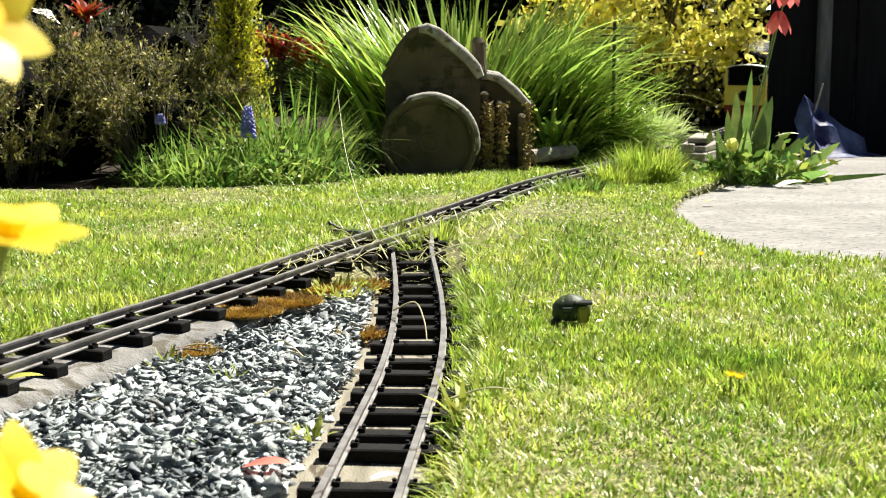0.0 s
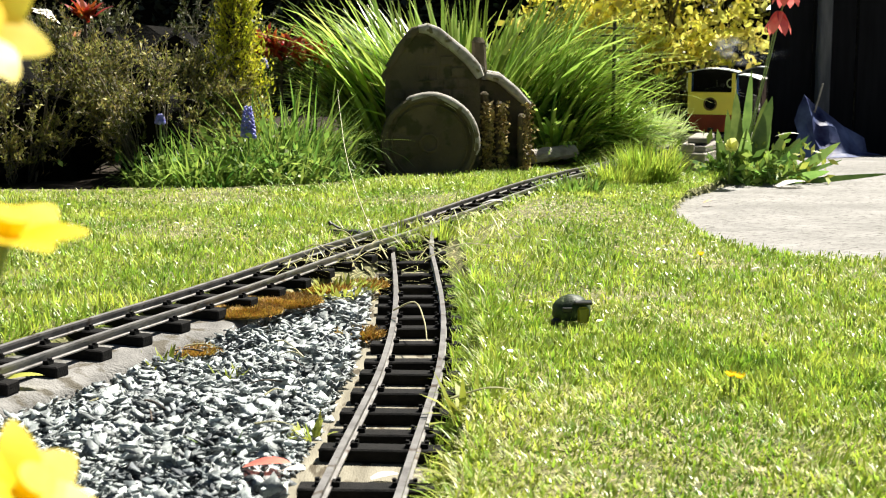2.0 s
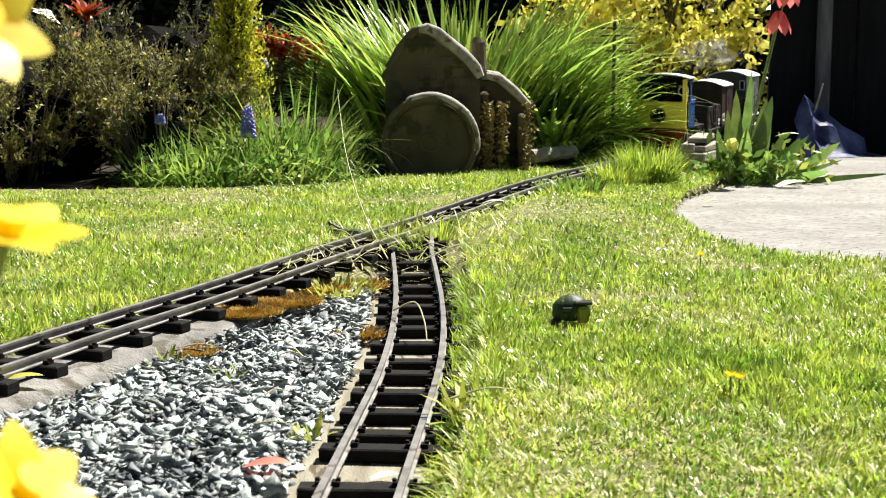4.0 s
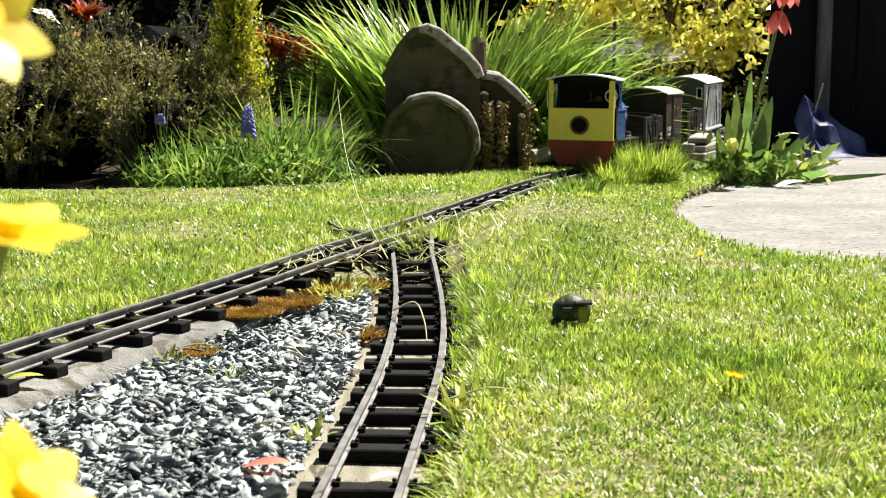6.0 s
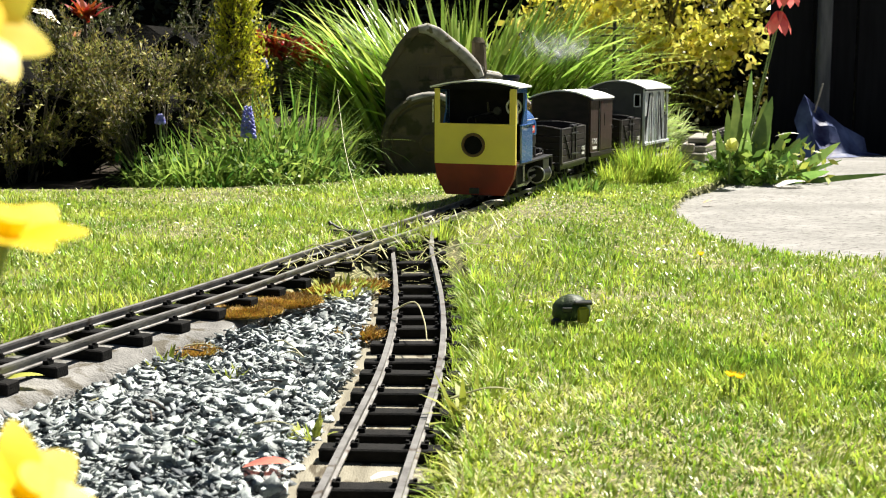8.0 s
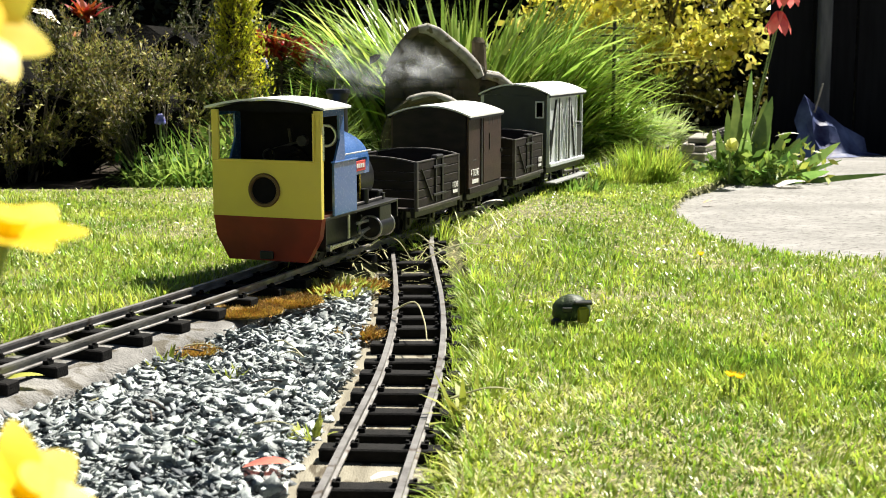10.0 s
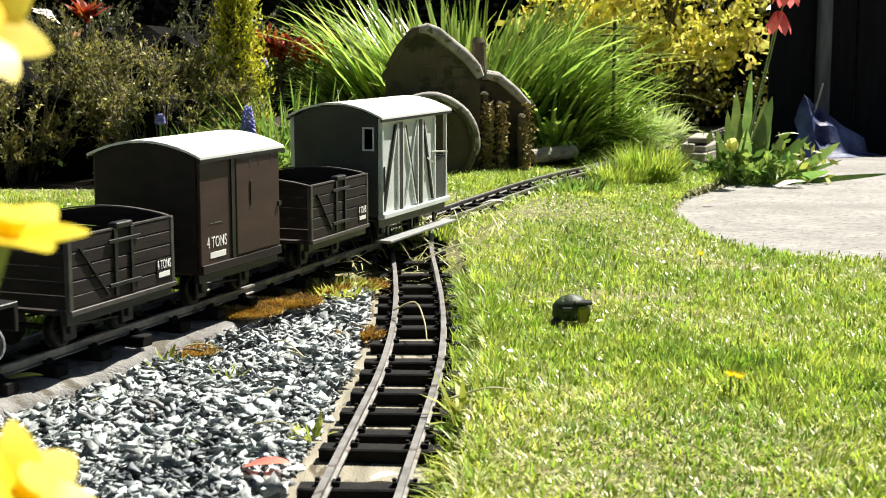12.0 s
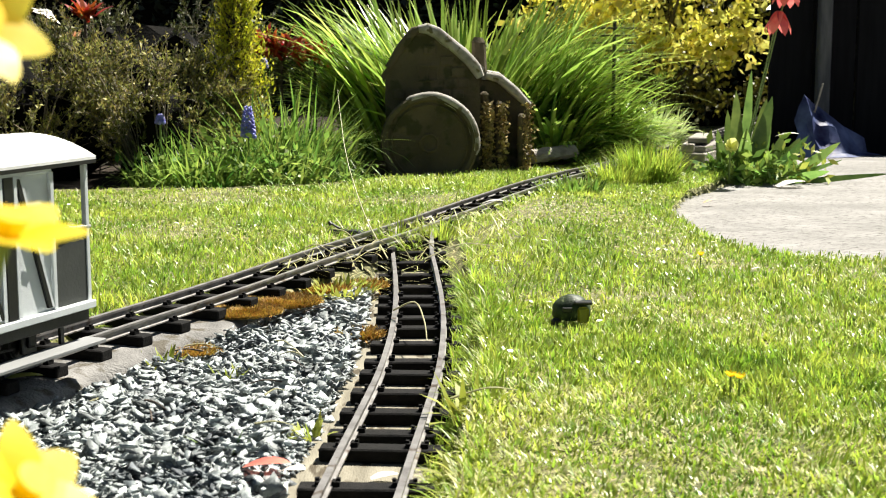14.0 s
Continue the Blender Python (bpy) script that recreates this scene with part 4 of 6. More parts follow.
def on_lawn(x, y):
    """True where turf grows."""
    m, s = main_x(y), side_x(y)
    dm = x - m
    left = (dm < -.040) & (y < bed_edge(x))
    wild = step(1.5, 1.75, y)
    ds = np.where(y < 1.82, x - s, 9)
    right = (dm > .05) & (x < patio_edge(y) + .010) & (y < 3.0) & ((ds > .030 - .004 * wild) | (y > 1.82)) & (y < 2.9)
    between = (dm > .038) & (y > 1.60) & (x < patio_edge(y) + .010) & (y < 2.6) & ((y > 1.8) | (np.abs(x - s) > .03))
    points = (dm > .034) & (np.abs(x - s) < .045) & (y > 1.58) & (y < 1.82) & (RNG.random(len(x)) < .45)
    over = (np.abs(dm) < .06) & (y > 2.32) & (y < 2.75) & (RNG.random(len(x)) < .35)
    return left | right | between | over | points


def lawn():
    def scatter(n, x0, x1, y0, y1):
        x, y = RNG.uniform(x0, x1, n), RNG.uniform(y0, y1, n)
        k = on_lawn(x, y)
        return x[k], y[k]
    near = scatter(580000, -1.05, .80, .62, 3.0)
    front = scatter(200000, -.05, .62, .60, 1.30)
    near = (np.concatenate([near[0], front[0]]), np.concatenate([near[1], front[1]]))
    wide = scatter(60000, -2.6, 2.0, .1, 3.0)
    out = (wide[0] < -1.05) | (wide[0] > .8) | (wide[1] < .62)
    x = np.concatenate([near[0], wide[0][out]])
    y = np.concatenate([near[1], wide[1][out]])
    n = len(x)
    z = lawn_z(x, y) - .002
    patch = np.array([noise.noise((a * 4.5, b * 4.5, 3.1)) for a, b in zip(x, y)])
    base = np.stack([x, y, z], 1)
    length = RNG.uniform(.007, .016, n) * (1 + .45 * patch)
    edge = np.minimum(np.abs(x - main_x(y)), np.where(y < 1.8, np.abs(x - side_x(y)), 9))
    length *= 1 + .7 * (edge < .07) * RNG.random(n)
    width = RNG.uniform(.0009, .0020, n)
    comb = np.array([noise.noise((a * 22, b * 22, 8.0)) for a, b in zip(x, y)])
    az = np.where(RNG.random(n) < .6, comb * 9, RNG.uniform(0, 2 * math.pi, n))
    tilt = np.abs(RNG.normal(.70, .45, n))
    bend = RNG.uniform(.1, 1.3, n)
    worn = sum(np.exp(-((x - a) ** 2 + (y - b) ** 2) / s**2) for a, b, s in ((.09, .95, .10), (.09, 2.0, .14), (.05, .78, .10), (-.04, 2.08, .10), (.30, 1.55, .10), (.03, 1.72, .11), (.13, 1.80, .12), (-.04, 1.60, .07), (.03, 1.48, .06), (.16, 2.05, .10)))
    length *= 1 - .30 * np.clip(worn, 0, 1) * step(1.3, 1.5, y)
    dry = RNG.random(n) < np.clip(.25 - .85 * patch + .36 * worn, .07, .66)
    for name, k, m, label in (("lawn_grass", ~dry, M_GRASS, "short sunlit green lawn grass"), ("dry_lawn_grass", dry, M_STRAW, "pale dry blades and thatch in the lawn")):
        V, Q, T = ribbon_arrays(base[k], az[k], length[k] * (1 if m is M_GRASS else .85), width[k], tilt[k] + (0 if m is M_GRASS else .35), bend[k], 2)
        tagged(mesh_fast(name, V, Q, T, m), label, "grass", kind="stuff")


lawn()


def clover():
    """Small broad leaves of clover and daisies lying in the turf, in drifts."""
    x, y = RNG.uniform(-1.0, .75, 60000), RNG.uniform(.62, 2.9, 60000)
    drift = np.array([noise.noise((a * 7, b * 7, 5.0)) for a, b in zip(x, y)])
    k = on_lawn(x, y) & (drift > .02) & (RNG.random(len(x)) < .25 + .75 * step(1.0, 1.5, y))
    x, y = x[k], y[k]
    pts = np.stack([x, y, lawn_z(x, y) + RNG.uniform(.001, .008, len(x))], 1)
    V, Q, T = leaflet_arrays(pts, .0046, .62, .25)
    tagged(mesh_fast("clover", V, Q, T, M_CLOVER), "low clover and daisy leaves among the grass", "clover", kind="stuff")


M_CLOVER = mat("clover_leaf", (0.13, 0.24, 0.022), (0.38, 0.47, 0.10), 14, 0.4, bump=0, island=0.45, through_light=0.35)
clover()


def fringe(label, line, zf, y0, y1, off, n, lean):
    """Longer uncut blades hanging over the ends of the sleepers."""
    y = RNG.uniform(y0, y1, n)
    x = np.interp(y, line[:, 1], line[:, 0]) + off + np.abs(RNG.normal(0, .010, n)) * math.copysign(1, off)
    keep = RNG.random(n) < .35 + .65 * (np.sin(y * 31) * np.sin(y * 13 + 1) > -.2)
    x, y = x[keep], y[keep]
    n = len(x)
    base = np.stack([x, y, zf(y) - .014], 1)
    V, Q, T = ribbon_arrays(base, lean + RNG.normal(0, .8, n), RNG.uniform(.012, .030, n), RNG.uniform(.001, .0022, n), RNG.uniform(.2, 1.1, n), RNG.uniform(.3, 1.4, n), 3)
    tagged(mesh_fast("grass_fringe", V, Q, T, M_GRASS), label, "grass", kind="stuff")


fringe("ragged long grass hanging over the siding sleepers", SIDE, side_z, .6, 1.6, .046, 1700, math.pi)
fringe("ragged long grass along the main line sleepers", MAIN, rail_z, .9, 2.3, -.042, 900, 0.0)
fringe("ragged grass on the near side of the main line", MAIN, rail_z, 1.62, 2.3, .036, 900, math.pi)


def gravel():
    n = 34000
    y = RNG.uniform(.40, 1.52, n)
    lo, hi = main_x(y) + .056 + np.array([.007 * noise.noise((q * 14, 0, 0)) for q in y]), side_x(y) - .050
    x = lo + (hi - lo) * RNG.random(n)
    keep = hi - lo > .012
    x, y = x[keep], y[keep]
    # fewer where the bed tapers, and none under the sleepers
    take = RNG.random(len(x)) < np.clip((side_x(y) - main_x(y) - .11) / .22, .05, 1)
    x, y = x[take], y[take]
    n = len(x)
    z = RNG.uniform(-.040, -.0235, n) + .004 * np.array([noise.noise((a * 18, b * 18, 2)) for a, b in zip(x, y)])
    corner = np.array([(a, b, c) for a in (-1, 1) for b in (-1, 1) for c in (-1, 1)], float)
    size = (.0021 + .0048 * RNG.random((n, 1)) ** 2.0) * np.array([1.0, .78, .19]) * RNG.uniform(.7, 1.3, (n, 3))
    V = corner[None] * size[:, None] * RNG.uniform(.35, 1.25, (n, 8, 3)) * np.where(RNG.random((n, 8, 1)) < .25, .45, 1)
    ang = np.clip(RNG.normal(0, 1, (n, 3)) * np.array([.42, .42, 0]), -1.2, 1.2)
    ang[:, 2] = RNG.uniform(-math.pi, math.pi, n)
    R = np.array([Euler(tuple(a)).to_matrix() for a in ang])
    V = np.einsum("nij,nkj->nki", R, V) + np.stack([x, y, z], 1)[:, None]
    quad = np.array([(0, 1, 3, 2), (4, 6, 7, 5), (0, 4, 5, 1), (2, 3, 7, 6), (0, 2, 6, 4), (1, 5, 7, 3)])
    Q = ((np.arange(n) * 8)[:, None, None] + quad).reshape(-1, 4)
    tagged(mesh_fast("slate_gravel", V.reshape(-1, 3), Q, np.zeros((0, 3), int), M_SLATE), "grey-blue slate chippings between the two tracks", "gravel", kind="stuff")
    # Near-black sheet whose colour stands in for shade between the chips.
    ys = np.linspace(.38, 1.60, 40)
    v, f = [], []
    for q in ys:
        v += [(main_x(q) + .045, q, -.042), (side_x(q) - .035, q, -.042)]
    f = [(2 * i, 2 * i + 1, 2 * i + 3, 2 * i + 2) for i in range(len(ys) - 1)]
    tagged(from_arrays("gravel_base", v, f, M_GAPBLACK), "near-black sheet for the shaded gaps between the slate chippings", "gravel", kind="structure")


M_GAPBLACK = mat("dark_grit", (0.010, 0.011, 0.010), (0.03, 0.03, 0.028), 90, 0.95, fine=500, bump=0.6)
gravel()


def tuft(name, label, cx, cy, z, n, spread, length, width, material, tilt=.5, bend=.6, kind="", category="plant", k=3):
    a = RNG.uniform(0, 2 * math.pi, n)
    r = spread * np.sqrt(RNG.random(n))
    base = np.stack([cx + r * np.cos(a), cy + r * np.sin(a), np.full(n, z)], 1)
    V, Q, T = ribbon_arrays(base, a + RNG.normal(0, .6, n), RNG.uniform(*length, n), RNG.uniform(*width, n), np.abs(RNG.normal(tilt * .6, tilt * .5, n)), RNG.uniform(0, bend * 2, n), k)
    return tagged(mesh_fast(name, V, Q, T, material), label, category, kind=kind)


tuft("long_grass_tuft", "tuft of long uncut grass beside the line", .372, 2.56, -.032, 1100, .052, (.04, .095), (.0012, .0024), M_GRASS, .45, .5)
tuft("long_grass_tuft", "low tuft of long grass against the track", .31, 2.50, -.025, 450, .05, (.03, .06), (.0012, .0022), M_GRASS, .6, .6)
tuft("long_grass_tuft", "ragged grass growing through the points", -.055, 1.70, -.02, 170, .028, (.02, .05), (.0012, .002), M_GRASS, .6, .7)
tuft("long_grass_tuft", "ragged grass between the rails of the points", -.005, 1.74, -.02, 220, .03, (.02, .045), (.0012, .002), M_GRASS, .7, .7)
tuft("weed_tuft", "low green weed beside the main line", .205, 2.26, -.015, 260, .05, (.015, .035), (.003, .006), M_BED, .9, .7)
tuft("weed_tuft", "small green weed at the siding edge", .022, .93, -.03, 40, .014, (.02, .042), (.004, .008), M_LIME, .9, .6)
tuft("weed_tuft", "small lime green weed at the siding edge", .018, .80, -.03, 22, .014, (.02, .035), (.004, .007), M_LIME, .9, .6)
tuft("weed_tuft", "yellow-green weeds at the tip of the gravel", -.105, 1.42, -.024, 160, .038, (.006, .016), (.002, .005), M_LIME, 1.0, .6)
tuft("weed_tuft", "grass tuft at the sleepers' edge", .035, 1.0, -.028, 60, .02, (.02, .04), (.001, .002), M_GRASS, .8, .6)
tuft("weed_tuft", "green sprig on the gravel", -.14, .88, -.036, 9, .008, (.012, .03), (.002, .004), M_BED, .9, .5)
tuft("rust_moss", "rust-coloured moss at the concrete edge", -.182, 1.270, -.0170, 7500, .034, (.002, .006), (.0008, .0018), M_MOSS, .8, .6, "stuff", "moss", 2)
tuft("rust_moss", "rust-coloured moss over the sleeper ends", -.152, 1.325, -.0180, 7500, .036, (.002, .006), (.0008, .0018), M_MOSS, .8, .6, "stuff", "moss", 2)
tuft("rust_moss", "rust-coloured moss along the gravel tip", -.125, 1.43, -.024, 1600, .03, (.003, .008), (.0012, .0024), M_MOSS, .9, .6, "stuff", "moss", 2)
tuft("rust_moss", "rust-coloured moss on the siding board", -.074, 1.235, -.031, 1300, .022, (.003, .008), (.0012, .0024), M_MOSS, .9, .6, "stuff", "moss", 2)
tuft("rust_moss", "rust-coloured moss beside the siding", -.082, 1.46, -.027, 1300, .024, (.003, .009), (.0012, .0024), M_MOSS, .9, .6, "stuff", "moss", 2)


def loose_straw():
    """Bleached straws lying thick over the points and the tip of the gravel."""
    n = 480
    y = RNG.uniform(1.42, 1.90, n)
    x = main_x(y) + np.abs(RNG.normal(.05, .05, n)) * RNG.choice([1, 1, 1, -.6], n)
    base = np.stack([x, y, np.where(x > main_x(y) + .04, lawn_z(x, y) + .006, rail_z(y) - .008)], 1)
    V, Q, T = ribbon_arrays(base, RNG.uniform(0, 2 * math.pi, n), RNG.uniform(.012, .042, n), RNG.uniform(.0008, .0018, n), RNG.uniform(.9, 1.45, n), RNG.uniform(.1, .5, n), 4)
    tagged(mesh_fast("loose_straw", V, Q, T, M_STRAW), "bleached dry straw strewn over the points", "straw", kind="stuff")


loose_straw()
tuft("weed_tuft", "small yellow-green weed on the slate chippings", -.228, 1.107, -.030, 26, .016, (.008, .022), (.002, .005), M_LIME, .8, .6)
tuft("weed_tuft", "small yellow-green weed on the slate chippings", -.165, 1.060, -.030, 16, .012, (.006, .018), (.002, .004), M_LIME, .8, .6)
tuft("weed_tuft", "small lime weed between gravel and siding", -.088, .905, -.030, 18, .010, (.006, .018), (.002, .005), M_LIME, .9, .6)
tuft("rust_moss", "rust-coloured moss patch at the gravel edge", -.205, 1.145, -.026, 500, .020, (.003, .007), (.0010, .0020), M_MOSS, .9, .6, "stuff", "moss", 2)


def stalk(points, r, label, material=None):
    nodes = [Vector(q) for q in points]
    nodes = [nodes[0] * 2 - nodes[1]] + nodes + [nodes[-1] * 2 - nodes[-2]]
    pts = []
    for i in range(1, len(nodes) - 2):
        p0, p1, p2, p3 = nodes[i - 1:i + 3]
        for k in range(6):
            t = k / 6
            pts.append(.5 * (2 * p1 + (p2 - p0) * t + (2 * p0 - 5 * p1 + 4 * p2 - p3) * t * t + (3 * p1 - p0 - 3 * p2 + p3) * t**3))
    pts.append(nodes[-2])
    b = bmesh.new()
    rings = []
    for i, p in enumerate(pts):
        d = (pts[min(i + 1, len(pts) - 1)] - pts[max(i - 1, 0)]).normalized()
        e = d.cross(Vector((.3, .2, .9))).normalized()
        g = d.cross(e)
        q = r * .7 * (1 - .6 * i / len(pts))
        rings.append([b.verts.new(p + (e * math.cos(k * 1.2566) + g * math.sin(k * 1.2566)) * q) for k in range(5)])
    for i in range(len(rings) - 1):
        for k in range(5):
            b.faces.new((rings[i][k], rings[i][(k + 1) % 5], rings[i + 1][(k + 1) % 5], rings[i + 1][k]))
    b.faces.new(rings[0][::-1])
    b.faces.new(rings[-1])
    tagged(part("straw_stalk", b, material or M_DRYSTEM), label, "straw")


stalk([(-.062, 1.567, -.014), (-.095, 1.70, .02), (-.125, 1.84, .075), (-.140, 1.93, .13), (-.146, 1.97, .16)], .0012, "tall bent dry grass stalk beside the line")
stalk([(-.133, 1.69, .004), (-.11, 1.63, .006), (-.085, 1.56, -.010)], .0013, "fallen straw across the rails")
stalk([(-.15, 1.60, -.002), (-.11, 1.54, .001), (-.09, 1.47, -.012)], .0011, "fallen straw across the rails")
stalk([(-.045, 1.26, -.013), (-.025, 1.225, .001), (-.016, 1.17, -.004), (-.013, 1.13, -.013)], .0014, "bent straw lying over the siding rails")
stalk([(.005, .93, -.010), (.03, .92, .0), (.05, .93, -.004)], .0014, "curl of dry grass at the siding edge")
stalk([(-.02, 1.53, -.008), (.02, 1.56, .004), (.06, 1.60, -.004)], .0011, "fallen straw beside the siding")
stalk([(-.07, 1.66, .0), (-.05, 1.58, .004), (-.035, 1.55, -.012)], .0011, "fallen straw across the points")
for i in range(16):
    qy = rnd.uniform(1.50, 1.86)
    qx = float(main_x(qy)) + rnd.uniform(.0, .13)
    qa, ql = rnd.uniform(2.4, 3.6) if i % 3 else rnd.uniform(.2, 1.2), rnd.uniform(.016, .040)
    dx, dy, qz = ql * math.cos(qa), ql * math.sin(qa), -.006
    stalk([(qx, qy, qz - .004), (qx + dx, qy + dy, qz + rnd.uniform(.004, .014)), (qx + 2 * dx, qy + 1.7 * dy, qz - .002)], rnd.uniform(.0009, .0013), "dry straw lying over the points")
for i in range(14):
    qy = rnd.uniform(.78, 1.38)
    qx = rnd.uniform(float(main_x(qy)) + .06, float(side_x(qy)) - .055)
    qa, ql = rnd.uniform(0, 6.28), rnd.uniform(.008, .02)
    dx, dy = ql * math.cos(qa), ql * math.sin(qa)
    stalk([(qx, qy, -.0205), (qx + dx, qy + dy, -.018), (qx + 2 * dx, qy + 1.8 * dy, -.0205)], .0012, "short dry brown twig on the slate chippings", M_BARK if i % 2 else None)
stalk([(-.262, .985, -.030), (-.245, 1.0, -.026), (-.236, 1.02, -.028)], .0016, "curled pale straw on the gravel edge")


# ---- flower bed ----
def heather(name, label, cx, cy, w, d, h, stems, seed, leaf=M_HEATHER):
    bush = thing(name, label, "bush", at=pose(cx, cy, -.03))
    # shoots stand in tufts; each is a brush of tiny leaves on a bare twig
    tufts = max(stems // 7, 1)
    ta, tr = RNG.uniform(0, 2 * math.pi, tufts), np.sqrt(RNG.random(tufts))
    pick = RNG.integers(0, tufts, stems)
    hub = np.stack([.8 * w * tr * np.cos(ta), .8 * d * tr * np.sin(ta), h * (1 - .35 * tr**2) * RNG.uniform(.02, .74, tufts)], 1)[pick]
    way = np.stack([np.cos(ta) * tr, np.sin(ta) * tr, np.full(tufts, 1.0)], 1)[pick] + RNG.normal(0, .34, (stems, 3))
    way /= np.linalg.norm(way, axis=1)[:, None]
    reach = RNG.uniform(.05, .14, (stems, 1))
    foot = np.stack([hub[:, 0] * .6, hub[:, 1] * .6, np.zeros(stems)], 1)
    mid = hub + RNG.normal(0, .008, (stems, 3))
    tip = mid + way * reach
    side_a, side_c = [], []
    for _ in range(4):
        f = RNG.uniform(.2, .8, (stems, 1))
        side_a.append(mid + way * reach * f)
        side_c.append(side_a[-1] + (way + RNG.normal(0, .5, (stems, 3))) * RNG.uniform(.015, .04, (stems, 1)))
    side_a, side_c = np.concatenate(side_a + [mid]), np.concatenate(side_c + [tip])
    V, Q, T = gather([stem_arrays(foot, mid, .0018, .0012), stem_arrays(mid, tip, .0012, .0004), stem_arrays(side_a, side_c, .0007, .0004)])
    tagged(mesh_fast("brushwood", V, Q, T, M_TWIG, bush), kind="stuff")
    pts = []
    for _ in range(16):
        f = RNG.uniform(.15, 1.04, (len(side_a), 1))
        pts.append(side_a * (1 - f) + side_c * f + RNG.normal(0, .0014, (len(side_a), 3)))
    V, Q, T = leaflet_arrays(np.concatenate(pts), .0082, .40, 1.0)
    tagged(mesh_fast("leaves", V, Q, T, leaf, bush), kind="stuff")
    # near-black core that stands in for the shade deep in the bush
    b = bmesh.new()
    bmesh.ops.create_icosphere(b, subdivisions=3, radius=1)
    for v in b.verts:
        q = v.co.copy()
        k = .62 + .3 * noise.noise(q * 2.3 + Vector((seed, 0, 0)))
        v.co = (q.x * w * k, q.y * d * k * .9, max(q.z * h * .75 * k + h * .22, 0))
    part("old_wood", b, M_SHADECORE, bush, "near-black core, shade inside the bush put into its colour")
    return bush


# Near-black for the shade inside bushes and hedge.
M_SHADECORE = mat("bush_heart", (0.003, 0.003, 0.002), (0.007, 0.006, 0.004), 60, 0.95, fine=250, bump=0.8, spec=0.1)
heather("heather_bush", "dark twiggy heather bush with pale bare tips", -.80, 2.62, .27, .26, .31, 420, 1)
heather("heather_bush", "dark olive heather bush beside the lawn", -.51, 2.60, .13, .20, .26, 320, 2)
heather("heather_bush", "dark heather bush at the end of the bed", -1.25, 2.60, .28, .28, .34, 200, 3)
heather("heather_bush", "bushy growth behind the bed, shade put into its leaf colour", -.66, 3.05, .40, .22, .40, 420, 4, M_OLIVE)


def conifer(cx, cy, w, h):
    c = thing("golden_conifer", "narrow golden-green dwarf conifer in the bed", "conifer", at=pose(cx, cy, -.03))
    part("trunk", rod((0, 0, 0), (0, 0, h * .95), .010, .002, 8), M_BARK, c)
    n = 620
    t = RNG.uniform(.05, 1, n)
    a = RNG.uniform(0, 2 * math.pi, n)
    r = w * (1 - t * .72) * RNG.uniform(.5, 1.15, n)
    foot = np.stack([0 * t, 0 * t, t * h - .02], 1)
    tip = np.stack([r * np.cos(a), r * np.sin(a), t * h + .045], 1)
    V, Q, T = stem_arrays(foot, tip, .0014, .0005)
    tagged(mesh_fast("brushwood", V, Q, T, M_BARK, c), kind="stuff")
    pts = []
    for _ in range(22):
        s = RNG.uniform(.45, 1.1, (n, 1))
        pts.append(foot * (1 - s) + tip * s + RNG.normal(0, .005, (n, 3)))
    V, Q, T = leaflet_arrays(np.concatenate(pts), .0095, .32, 1.2)
    tagged(mesh_fast("foliage", V, Q, T, M_CONIFER, c), kind="stuff")


conifer(-.392, 2.70, .078, .44)


def strap_leaf_mesh(length, width, tilt, bend, k=7):
    V, Q, T = ribbon_arrays(np.zeros((1, 3)), [0.0], [length], [width], [tilt], [bend], k)
    # a shallow channel along the leaf
    me = bpy.data.meshes.new("leaf")
    me.from_pydata(V.tolist(), [], [tuple(q) for q in Q.tolist()] + [tuple(t) for t in T.tolist()])
    me.materials.append(M_STRAP)
    return me


